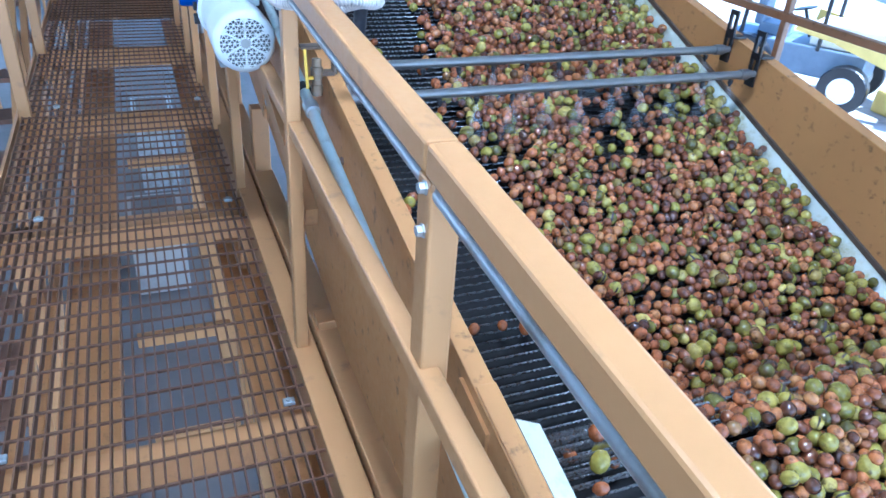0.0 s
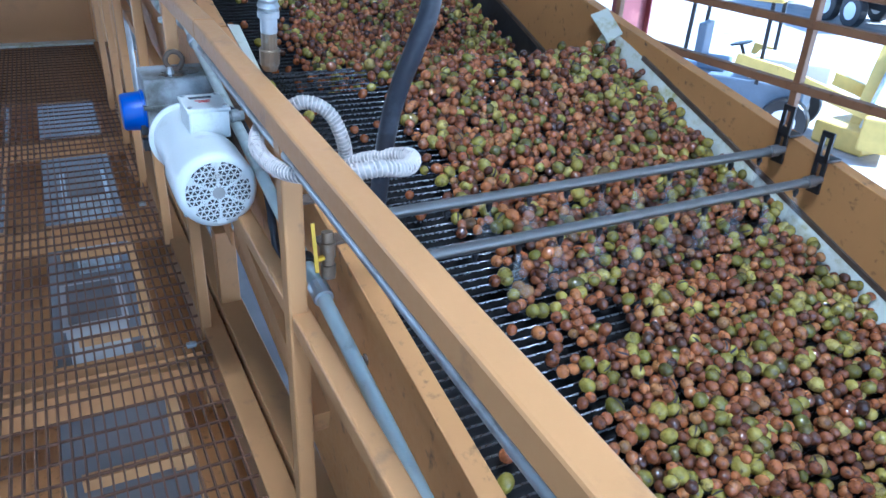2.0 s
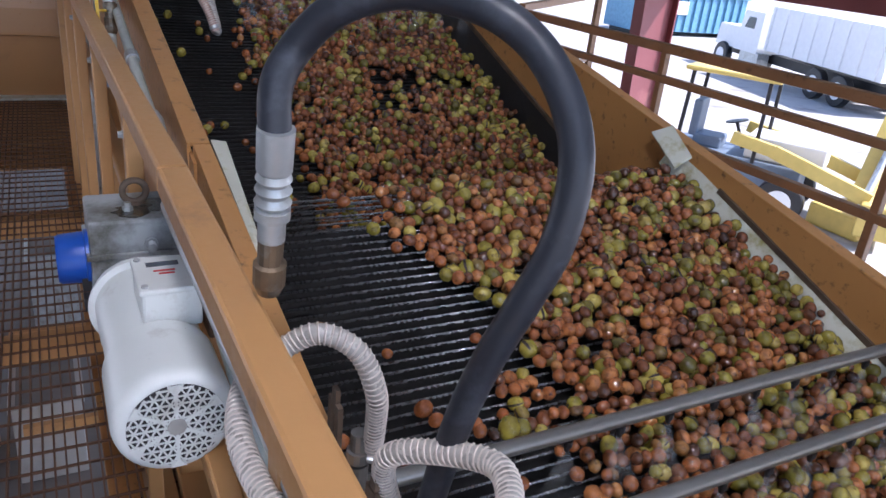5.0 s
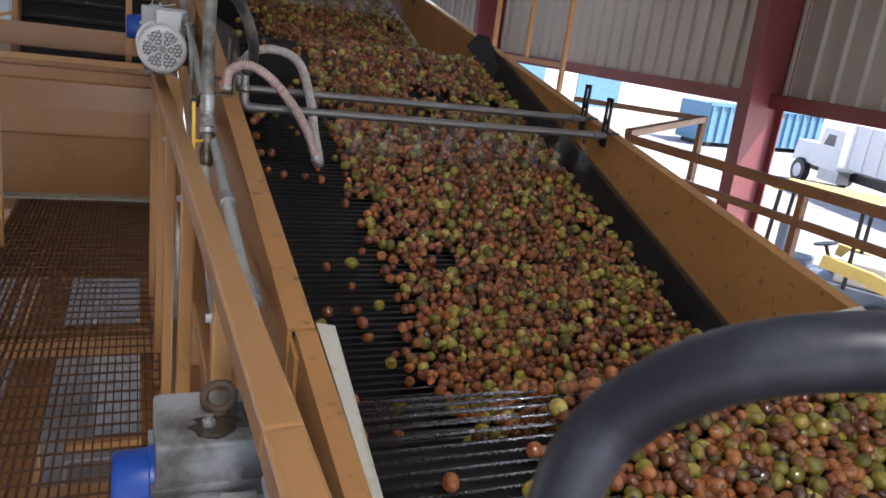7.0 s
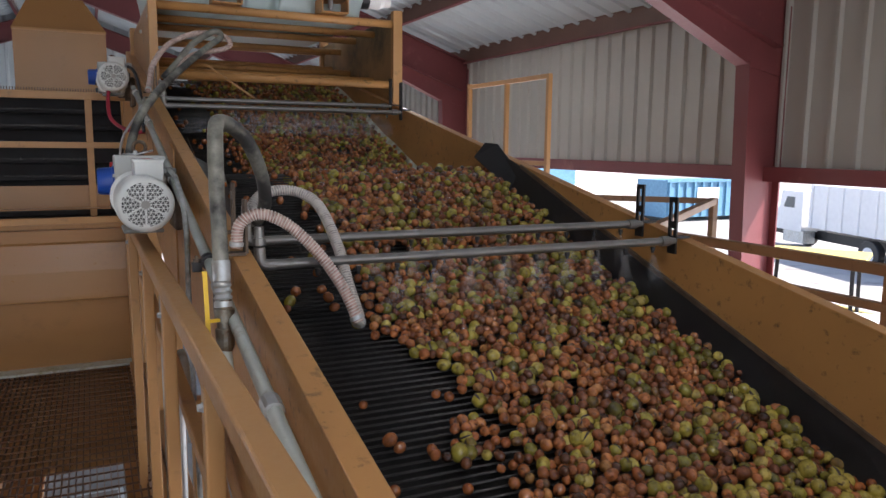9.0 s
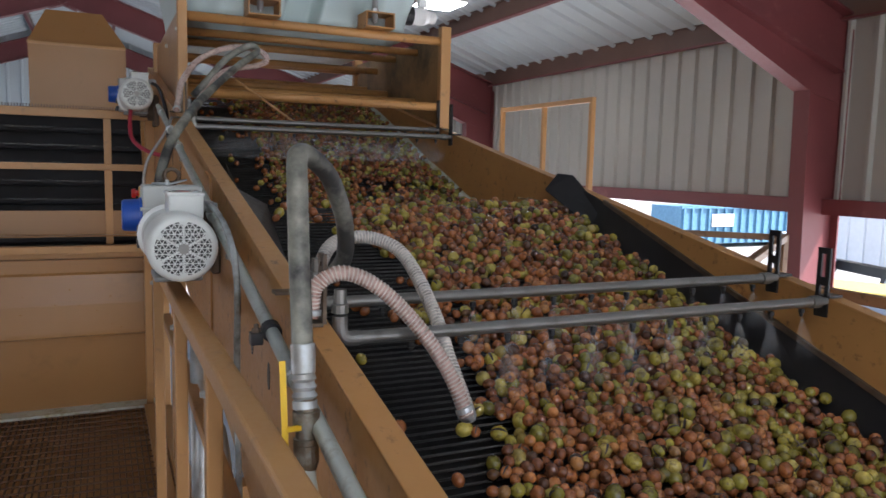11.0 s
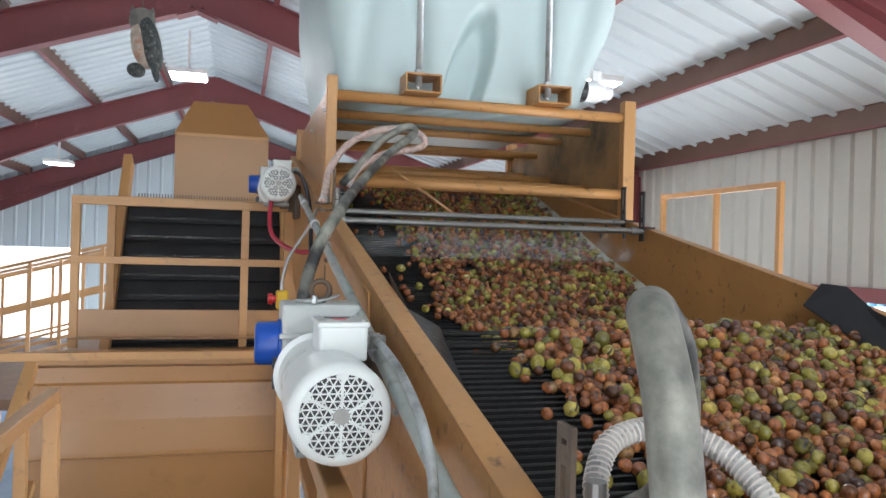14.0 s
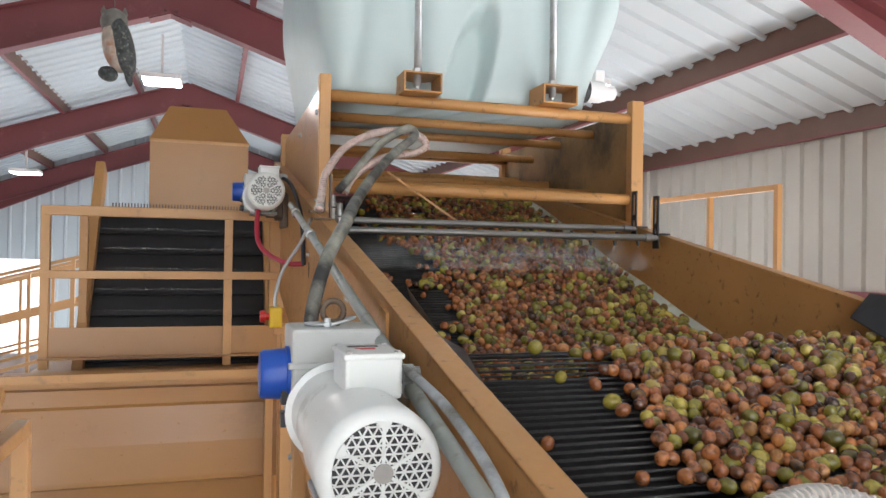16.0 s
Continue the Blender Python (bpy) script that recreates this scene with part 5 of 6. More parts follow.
for i in range(14):
    f = (i + 0.5) / 14
    bm = nb()
    box(bm, -2.33, -1.70, 2.3 + 3.8 * f - 0.11, 2.3 + 3.8 * f + 0.11, 0.1 + 2.56 * f + 0.06, 0.1 + 2.56 * f + 0.09)
    part("tread", bm, GRATE, stair)

# ---- tan hopper that closes the walkway ----
hopper = thing("hopper", "tan sheet steel hopper with a folded front", "hopper", (0, 0, 0))
HX0, HX1 = -1.85, -0.68


def folded(bm, profile, x0, x1, t=0.006):
    a = [[bm.verts.new((x, y, z)) for y, z in profile] for x in (x0, x1)]
    b = [[bm.verts.new((x, y + t, z)) for y, z in profile] for x in (x0, x1)]
    for i in range(len(profile) - 1):
        bm.faces.new((a[0][i], a[1][i], a[1][i + 1], a[0][i + 1]))
        bm.faces.new((b[0][i + 1], b[1][i + 1], b[1][i], b[0][i]))
    for s in (0, 1):
        for i in range(len(profile) - 1):
            bm.faces.new((a[s][i], a[s][i + 1], b[s][i + 1], b[s][i]))
    bm.faces.new((a[0][0], b[0][0], b[1][0], a[1][0]))
    bm.faces.new((a[0][-1], a[1][-1], b[1][-1], b[0][-1]))


bm = nb()
folded(bm, [(6.80, 2.60), (6.80, 3.14)], HX0, HX1)
part("lower_panel", bm, TAN_SHEET, hopper)
bm = nb()
folded(bm, [(6.74, 3.12), (6.725, 3.13), (6.725, 3.15), (6.735, 3.30), (6.77, 3.46), (6.76, 3.475), (6.76, 3.545), (6.80, 3.55)], HX0, HX1)
part("upper_panel", bm, TAN_SHEET, hopper)
bm = nb()
box(bm, HX0, HX1, 6.795, 6.80, 3.545, 3.575)
box(bm, HX0, HX1, 6.83, 6.90, 3.575, 3.61, 0.003)
box(bm, HX0 - 0.2, HX1, 6.70, 6.74, 3.585, 3.625, 0.004)
part("rim", bm, TAN, hopper)
bm = nb()
box(bm, HX0, HX1, 6.81, 8.6, 2.6, 3.54)
part("bin", bm, TAN_SHEET, hopper)
for x in (HX1 + 0.02, HX1 - 0.04):
    bm = nb()
    box(bm, x - 0.018, x + 0.018, 6.70, 6.735, 2.6, 3.58, 0.003)
    part("corner_post", bm, TAN, hopper)
bm = nb()
box(bm, HX0, HX1, 6.69, 6.80, 2.702, 2.716)
part("sill_strip", bm, WHITEFLAP, hopper)

# ---- guard rail before the elevator ----
guard = thing("guard_rail", "tan square-tube guard rail with a kick plate", "railing", (0, 0, 0), "railings")
GY = 7.04
for z, h in ((4.345, 0.045), (4.045, 0.038)):
    bm = nb()
    box(bm, -1.745, -0.66, GY - 0.02, GY + 0.02, z - h / 2, z + h / 2, 0.003)
    part("rail", bm, TAN, guard)
bm = nb()
box(bm, -1.745, -0.66, GY - 0.008, GY + 0.0, 3.655, 3.795, 0.002)
box(bm, -1.745, -0.66, GY - 0.03, GY + 0.0, 3.645, 3.655)
part("kick_plate", bm, TAN_SHEET, guard)
for x in (-1.725, -0.905):
    bm = nb()
    box(bm, x - 0.02, x + 0.02, GY - 0.018, GY + 0.022, 3.60, 4.325, 0.003)
    part("post", bm, TAN, guard)
bm = nb()
box(bm, -1.66, -1.62, GY + 0.5, GY + 0.54, 2.6, 4.40)
box(bm, -1.66, -0.7, GY + 0.5, GY + 0.54, 4.36, 4.40)
part("rear_post", bm, TAN, guard)
bm = nb()
box(bm, -0.70, -0.63, GY + 0.06, GY + 0.12, 2.6, 4.40, 0.003)
part("end_post", bm, TAN, guard)

# ---- cleated elevator ----
# lighter than the rubber, to paint water glints on the cleats
GLINT = material("pale_wet_glint", (0.10, 0.10, 0.095), 0.22, metal=0.3, spread=0.6, scale=60)
elev = thing("elevator_conveyor", "steep black cleated elevator belt between tan sides", "conveyor", (0, 0, 0))
E0, E1 = Vector((0, 7.30, 3.20)), Vector((0, 8.02, 4.40))
ed = (E1 - E0).normalized()
en = Vector((0, -ed.z, ed.y))
for x in (-1.64, -0.66):
    bm = nb()
    beam(bm, Vector((x, 0, 0)) + E0 - ed * 0.2 + en * 0.02, Vector((x, 0, 0)) + E1 + ed * 0.30 + en * 0.02, 0.05, 0.14, en)
    part("side_rail", bm, TAN, elev)
bm = nb()
beam(bm, Vector((-1.15, 0, 0)) + E0 - ed * 0.2, Vector((-1.15, 0, 0)) + E1, 0.94, 0.02, en)
part("belt", bm, DARK, elev, "black wet ribbed belt")
L = (E1 - E0).length
i = 0
s = -0.1
while s < L:
    bm = nb()
    c = E0 + ed * s + en * 0.03
    # tiny boxes added as dotted wet glints along the cleat
    for j in range(84):
        x = -1.60 + j * 0.0107 + rc.uniform(-0.003, 0.003)
        if rc.random() < 0.25:
            continue
        box(bm, x, x + rc.choice((0.002, 0.003, 0.005)), c.y - 0.004, c.y + 0.004, c.z - 0.01, c.z + rc.uniform(0.004, 0.016))
    glints = bm
    bm = nb()
    beam(bm, (-1.61, c.y, c.z - 0.012), (-0.69, c.y, c.z - 0.012), 0.03, 0.02, en)
    cleat = part("cleat", bm, DARK, elev, "black rubber cleat")
    tagged(part("bristles", glints, GLINT, cleat, "small pale bits standing in for wet glints"), kind="stuff")
    s += 0.135
bm = nb()
for j in range(48):
    x = -1.56 + j * 0.0175
    box(bm, x, x + 0.006, E1.y - 0.004, E1.y + 0.004, E1.z - 0.02, E1.z + 0.05)
tagged(part("comb", bm, IRON, elev, "row of dark comb teeth"), kind="stuff")
bm = nb()
box(bm, -1.62, -0.70, 8.6, 9.6, 2.5, 3.9)
part("housing", bm, TAN_SHEET, elev)

hood = thing("discharge_hood", "tan sheet steel discharge hood with cut corners", "hood", (0, 0, 0))
HY = 9.1
for nm, prof in (("front_panel", [(-1.44, 4.35), (-0.73, 4.35), (-0.73, 5.00), (-1.44, 5.00)]), ("top_panel", [(-1.45, 5.00), (-0.72, 5.00), (-0.90, 5.27), (-1.31, 5.27)])):
    bm = nb()
    lean = 0.0 if nm == "front_panel" else 0.05
    a = [bm.verts.new((x, HY + (z - 5.0) * lean * 4 + (0 if nm == "front_panel" else 0.01), z)) for x, z in prof]
    b = [bm.verts.new((v.co.x, v.co.y + 0.006, v.co.z)) for v in a]
    bm.faces.new(a)
    bm.faces.new(b[::-1])
    for k in range(4):
        bm.faces.new((a[k], b[k], b[(k + 1) % 4], a[(k + 1) % 4]))
    part(nm, bm, TAN_SHEET, hood)
bm = nb()
box(bm, -1.44, -0.73, HY - 0.004, HY + 0.012, 4.985, 5.008)
part("fold", bm, TAN, hood)
bm = nb()
box(bm, -1.43, -0.74, HY + 0.02, HY + 0.9, 3.9, 4.98)
part("chute", bm, TAN_SHEET, hood)

# ---- steel stand over the upper belt ----
stand = thing("tank_stand", "tan steel stand of plates and round bars bridging the conveyor", "stand", (0, 0, 0))
for x, half, sgn in ((-0.598, 0.021, -1), (0.708, 0.028, 1)):
    bm = nb()
    box(bm, x - half, x + half, 5.90, 5.945, plate_z(5.9) - 0.3, 4.820, 0.004)
    part("front_post", bm, TAN, stand)
    bm = nb()
    box(bm, x - 0.008, x + 0.008, 5.946, 7.35, 4.22, 4.785, 0.002)
    part("side_panel", bm, TAN_SHEET if sgn < 0 else GRIMY, stand, "" if sgn < 0 else "grimy water-stained side panel")
    bm = nb()
    box(bm, x - 0.03, x + 0.03, 7.351, 7.40, 2.8, 4.82, 0.004)
    part("rear_post", bm, TAN, stand)
    if sgn < 0:
        for y, z in ((6.03, 4.70), (6.03, 4.36), (6.6, 4.70)):
            bm = nb()
            lathe(bm, (x - 0.008, y, z), (-1, 0, 0), [(0, 0.014), (0.003, 0.014), (0.0035, 0.010), (0.011, 0.009)], 6)
            part("bolt", bm, GALV, stand)
for y, z, r in ((5.93, 4.747, 0.022), (5.93, 4.408, 0.022), (6.28, 4.735, 0.020), (6.62, 4.735, 0.020), (6.95, 4.70, 0.020), (6.30, 4.46, 0.020), (6.75, 4.54, 0.020), (7.15, 4.60, 0.020), (7.33, 4.735, 0.022)):
    bm = nb()
    tube(bm, [(-0.590, y, z), (0.700, y, z)], r, 16)
    part("round_bar", bm, TAN_WORN if (y, z) != (6.75, 4.56) else TAN, stand, "", True)
bm = nb()
beam(bm, (-0.36, 5.90, 4.47), (-0.12, 5.80, 4.29), 0.022, 0.008)
part("strap", bm, TAN_WORN, stand)

# ---- plastic water tank on its pallet tubes ----
tank = thing("water_tank", "pale green translucent plastic water tank with moulded legs", "water tank", (0, 0, 0))
TY0, TY1 = 5.965, 7.35
TIE_X = (-0.250, 0.312)


def ease(a, b, v):
    f = min(1.0, max(0.0, (v - a) / (b - a)))
    return f * f * (3 - 2 * f)


def tank_front(x, z):
    """How far the moulded front is set back at x across and z up."""
    back = 0.0
    for tx in TIE_X:
        back += 0.045 * math.exp(-((x - tx + 0.05 * (z - 5.2) * (1 if tx < 0 else -1)) / 0.055) ** 2)
    # slanting recess in the middle, and shallow flutes towards the corners
    r = math.hypot((x + 0.018 - 0.26 * (z - 4.90)) / 0.088, (z - 4.88) / 0.295)
    back += 0.12 * ease(1.12, 0.72, r)
    back += 0.035 * math.exp(-((x + 0.47 + 0.10 * (5.0 - z)) / 0.045) ** 2) * ease(5.45, 5.0, z)
    back += 0.030 * math.exp(-((x - 0.52 + 0.20 * (5.2 - z)) / 0.05) ** 2)
    return back


bm = nb()
LEVELS = [4.757, 4.765, 4.79] + [4.81 + 0.018 * i for i in range(27)] + [5.30 + 0.06 * i for i in range(13)] + [6.10, 6.14, 6.16]
rings = []
for z in LEVELS:
    left_x = -0.645 + 0.085 * ease(5.35, 4.76, z) + 0.12 * ease(6.0, 6.16, z)
    right_x = 0.715 - 0.175 * ease(5.30, 4.76, z) - 0.12 * ease(6.0, 6.16, z)
    in_y = 0.03 * ease(4.80, 4.755, z) + 0.12 * ease(6.0, 6.16, z)
    mx, hx = (left_x + right_x) / 2, (right_x - left_x) / 2
    my, hy = (TY0 + TY1) / 2, (TY1 - TY0) / 2 - in_y
    x0, x1, y0, y1, cr = mx - hx, mx + hx, my - hy, my + hy, 0.15
    outline = [(x0 + cr + (x1 - x0 - 2 * cr) * k / 84, y0) for k in range(84)]
    for cx, cy, a0, nx in ((x1 - cr, y0 + cr, -90, 12), (x1 - cr, y1 - cr, 0, 12), (x0 + cr, y1 - cr, 90, 12), (x0 + cr, y0 + cr, 180, 12)):
        outline += [(cx + cr * math.cos(radians(a0 + 90 * k / (nx - 1))), cy + cr * math.sin(radians(a0 + 90 * k / (nx - 1)))) for k in range(nx)]
    ring = []
    for x, y in outline[:-1]:
        back = tank_front(x, z) * min(1.0, max(0.0, (y0 + cr - y) / cr)) if y < y0 + cr else 0.0
        ring.append(bm.verts.new((x, y + back, z)))
    rings.append(ring)
RN = len(rings[0])
for a, b in zip(rings, rings[1:]):
    for j in range(RN):
        bm.faces.new((a[j], a[(j + 1) % RN], b[(j + 1) % RN], b[j]))
bm.faces.new(rings[0][::-1])
bm.faces.new(rings[-1])
shell = part("shell", bm, TANK, tank, "", True)
for x in TIE_X:
    bm = nb()
    tube(bm, [(x - 0.004, TY0 - 0.075, 4.80), (x - 0.004, TY0 - 0.075, 6.2)], 0.0145, 14)
    strap = part("tie_rod", bm, GALV, tank, "grey steel tie rod", True)
    bm = nb()
    lathe(bm, (x - 0.004, TY0 - 0.075, 4.847), (0, 0, 1), [(0, 0.026), (0.004, 0.026), (0.0045, 0.019), (0.018, 0.019)], 6)
    part("nut", bm, GALV, strap)
    bm = nb()
    lathe(bm, (x - 0.004, TY0 - 0.075, 4.81), (0, 0, -1), [(0, 0.008), (0.020, 0.007)], 6)
    part("bolt_end", bm, GALV, strap)
for x in (-0.241, 0.326):
    bm = nb()
    w, h, t = 0.148, 0.076, 0.006
    z0 = 4.770
    for a in ((x - w / 2, x + w / 2, z0, z0 + t), (x - w / 2, x + w / 2, z0 + h - t, z0 + h), (x - w / 2, x - w / 2 + t, z0 + t, z0 + h - t), (x + w / 2 - t, x + w / 2, z0 + t, z0 + h - t)):
        box(bm, a[0], a[1], 5.85, 7.5, a[2], a[3])
    part("fork_tube", bm, TAN_WORN, tank, "tan steel fork tube")
bm = nb()
lathe(bm, (0.53, 6.25, 4.93), (1, 0, 0), [(0, 0.055), (0.03, 0.055), (0.031, 0.045), (0.06, 0.045), (0.061, 0.055), (0.12, 0.055)], 18)
part("outlet", bm, DARK, tank, "black tank outlet")
bm = nb()
lathe(bm, (0.651, 6.25, 4.93), (1, 0, 0), [(0, 0.05), (0.07, 0.05), (0.10, 0.035), (0.14, 0.033)], 18)
box(bm, 0.69, 0.74, 6.235, 6.265, 4.98, 5.03, 0.004)
part("valve", bm, WHITE, tank, "white plastic valve")

# ---- tan gate frame by the wall ----
gate = thing("gate_frame", "tan square-tube gate frame standing by the wall", "gate", (0, 0, 0))
gx = 2.645
for y0, y1, z0, z1 in ((7.245, 7.285, 2.7, 4.68), (8.70, 8.74, 2.7, 4.69), (7.955, 7.99, 3.93, 4.66), (7.285, 8.70, 4.64, 4.68), (7.285, 8.70, 3.90, 3.94)):
    bm = nb()
    box(bm, gx - 0.02, gx + 0.02, y0, y1, z0, z1, 0.003)
    part("bar", bm, TAN, gate)
bm = nb()
box(bm, gx - 0.6, gx + 0.6, 7.0, 9.0, 2.6, 2.7)
part("deck", bm, GRATE, gate)
for x in (gx - 0.55, gx + 0.55):
    for y in (7.1, 8.9):
        bm = nb()
        box(bm, x - 0.03, x + 0.03, y - 0.03, y + 0.03, 0, 2.6)
        part("leg", bm, TAN, gate)

# ---- railing on the far side ----
# rails and posts have their backlit shade in the paint colour
fence = thing("hand_rail", "tan tube hand rail on the open side, browned for backlit shade", "railing", (0, 0, 0), "railings")
FX = 1.52
for z, h in ((3.66, 0.04), (3.53, 0.03), (3.295, 0.032)):
    bm = nb()
    box(bm, FX - 0.02, FX + 0.02, -3, 4.62, z - h / 2, z + h / 2, 0.004)
    part("rail", bm, SHADED_TAN, fence)
for y in (-2.0, -0.9, 0.2, 1.3, 2.35, 3.45, 4.60):
    bm = nb()
    box(bm, FX - 0.015, FX + 0.015, y - 0.015, y + 0.015, 2.56, 3.642, 0.003)
    part("post", bm, SHADED_TAN, fence)
for z in (3.735, 3.31):
    bm = nb()
    beam(bm, (FX, 4.62, z - 0.05), (2.64, 5.35, z), 0.04, 0.04, (0, 0, 1), 0.003)
    part("rail", bm, SHADED_TAN, fence)
bm = nb()
box(bm, 2.62, 2.66, 5.33, 5.37, 2.56, 3.755, 0.003)
part("post", bm, SHADED_TAN, fence)
bm = nb()
beam(bm, (1.96, 5.9, 3.74), (2.64, 5.35, 3.735), 0.035, 0.035)
part("rail", bm, SHADED_TAN, fence)
bm = nb()
box(bm, 0.70, 1.56, -3.2, 6.9, 2.58, 2.62)
tagged(part("platform_deck", bm, GRATE), "rusty tan steel deck on the open side", "walkway")

# ---- hanging decoy, lamps ----
def lump(bm, centre, size, turn, slot, n=18):
    """An oval lump with its long axis tilted by the turn; its faces take the material slot."""
    q, c = Euler([radians(v) for v in turn]).to_matrix(), Vector(centre)
    rows = []
    for i in range(11):
        th = math.pi * i / 10
        rows.append([bm.verts.new(c + q @ Vector((size[0] * max(0.02, math.sin(th)) * math.cos(2 * math.pi * k / n), size[1] * max(0.02, math.sin(th)) * math.sin(2 * math.pi * k / n), size[2] * math.cos(th)))) for k in range(n)])
    for a, b in zip(rows, rows[1:]):
        for k in range(n):
            bm.faces.new((a[k], a[(k + 1) % n], b[(k + 1) % n], b[k])).material_index = slot
    bm.faces.new(rows[0][::-1]).material_index = slot
    bm.faces.new(rows[-1]).material_index = slot


DECOY = material("painted_grey_plastic", (0.17, 0.165, 0.145), 0.6, spread=0.3, scale=14, fine=60, bump=0.1)
DECOY_WING = material("speckled_dark_plastic", (0.055, 0.065, 0.065), 0.6, spread=0.5, scale=30, fine=80, bump=0.15, dirt=(0.30, 0.31, 0.28), dirt_amount=0.35, dirt_scale=38)
DECOY_BREAST = material("pale_orange_plastic", (0.52, 0.44, 0.36), 0.6, spread=0.3, scale=12, dirt=(0.42, 0.15, 0.06), dirt_amount=0.55, dirt_scale=7)
bm = nb()
lump(bm, (-1.690, 9.0, 5.815), (0.095, 0.10, 0.10), (0, 0, 0), 0)
lump(bm, (-1.662, 9.0, 5.655), (0.108, 0.11, 0.205), (0, -8, 0), 2)
lump(bm, (-1.622, 8.955, 5.640), (0.075, 0.085, 0.225), (0, -14, 0), 1)
lump(bm, (-1.590, 8.99, 5.455), (0.028, 0.05, 0.10), (0, -10, 0), 1)
lump(bm, (-1.722, 8.98, 5.435), (0.068, 0.055, 0.055), (0, 12, 0), 1)
for dx in (-0.070, 0.068):
    lathe(bm, (-1.690 + dx, 9.0, 5.875), (dx * 0.8, 0, 1), [(0, 0.024), (0.03, 0.014), (0.055, 0.002)], 8)
tube(bm, [(-1.690, 9.0, 5.90), (-1.690, 9.0, 7.20)], 0.003, 6)
owl = part("hanging_decoy", bm, DECOY, None, "", True)
owl.data.materials.append(DECOY_WING)
owl.data.materials.append(DECOY_BREAST)
tagged(owl, "grey speckled plastic bird decoy hanging on a cord", "decoy")

LAMP = bpy.data.materials.new("lamp_glow")
LAMP.use_nodes = True
LAMP.node_tree.nodes["Principled BSDF"].inputs["Emission Color"].default_value = (1, 0.98, 0.95, 1)
LAMP.node_tree.nodes["Principled BSDF"].inputs["Emission Strength"].default_value = 18.0
# the first one is an added housing, out of view, for the fill over the conveyor
for x, y, z in ((-1.0, 0.2, 6.05), (-1.58, 12.4, 6.15), (-4.1, 17.6, 5.50), (2.15, 9.2, 5.70)):
    t = thing("ceiling_lamp", "square white shed lamp hanging from a rafter", "lamp", (0, 0, 0), "shed lamps")
    bm = nb()
    box(bm, x - 0.22, x + 0.22, y - 0.22, y + 0.22, z, z + 0.06, 0.01)
    box(bm, x - 0.015, x + 0.015, y - 0.015, y + 0.015, z + 0.06, z + 0.55)
    part("housing", bm, WHITE, t)
    bm = nb()
    box(bm, x - 0.20, x + 0.20, y - 0.20, y + 0.20, z - 0.012, z - 0.001)
    part("diffuser", bm, LAMP, t, "glowing white diffuser")


# ---- far hall: railings and steel beyond the hopper ----
hall = thing("far_stairs", "pale tan stair and railings in the far hall", "stairs", (0, 0, 0))
for i in range(4):
    y = 11.0 + i * 1.3
    for z in (3.2, 3.65, 4.1):
        bm = nb()
        beam(bm, (-5.6, y, z - 0.9), (-2.2, y, z), 0.032, 0.032)
        part("rail", bm, TAN, hall)
    for x in (-5.5, -4.85, -4.2, -3.55, -2.9, -2.25):
        bm = nb()
        box(bm, x - 0.017, x + 0.017, y - 0.017, y + 0.017, 0, 4.1 - (-2.2 - x) * 0.265)
        part("post", bm, TAN, hall)
bm = nb()
box(bm, -6.5, -2.0, 10.6, 15.4, 2.55, 2.65)
part("deck", bm, GRATE, hall)


# ---- yard outside the open bay ----
def wheel(t, x, y, r, w, axis=(1, 0, 0)):
    ax = Vector(axis).normalized()
    c = Vector((x, y, r))
    bm = nb()
    lathe(bm, c - ax * w / 2, ax, [(0, r * 0.62), (0.01, r * 0.95), (w * 0.15, r), (w * 0.85, r), (w - 0.01, r * 0.95), (w, r * 0.62)], 28)
    ty = part("wheel", bm, DARK, t, "black tyre")
    bm = nb()
    lathe(bm, c - ax * (w / 2 + 0.01), ax, [(0, r * 0.2), (0.01, r * 0.55), (w, r * 0.55), (w + 0.02, r * 0.2)], 20)
    part("rim", bm, WHITE, ty)


# white tipper truck, seen side on; it points along +x then turns away
truck = thing("truck", "white long-nosed truck with a pale tipper body parked in the yard", "truck", (0, 0, 0))
TX, TY = 25.32, 22.55
ux, uy = Vector((-0.3, -0.954, 0)), Vector((0.954, -0.3, 0))


def tbox(bm, a0, a1, b0, b1, z0, z1, taper=0.0):
    vs = []
    for a in (a0, a1):
        for b in (b0, b1):
            for z in (z0, z1):
                aa = a + (taper if (z == z1 and a == a0) else 0)
                vs.append(bm.verts.new(Vector((TX, TY, 0)) + ux * aa + uy * b + Vector((0, 0, z))))
    for q in ((0, 1, 3, 2), (4, 6, 7, 5), (0, 4, 5, 1), (2, 3, 7, 6), (0, 2, 6, 4), (1, 5, 7, 3)):
        bm.faces.new([vs[i] for i in q])


for nm, a, mat in (("bonnet", (-1.9, -0.2, -1.0, 1.0, 0.9, 1.75, 0.15), WHITE), ("cab", (-0.2, 1.5, -1.15, 1.15, 0.9, 2.45, 0.35), WHITE), ("chassis", (-1.6, 8.2, -0.45, 0.45, 0.6, 0.95, 0), DARK), ("tipper_body", (2.0, 8.4, -1.2, 1.2, 1.15, 2.75, 0), WHITE), ("side_window", (0.30, 1.0, -1.16, 1.16, 1.80, 2.22, 0.2), GLASS), ("fuel_tank", (0.3, 1.6, -1.1, -0.6, 0.45, 0.95, 0), GALV)):
    bm = nb()
    tbox(bm, *a)
    part(nm, bm, mat, truck)
for a in (-1.1, 5.2, 6.5):
    for b in (-1.0, 1.0):
        p = Vector((TX, TY, 0)) + ux * a + uy * b
        wheel(truck, p.x, p.y, 0.52, 0.3, uy)
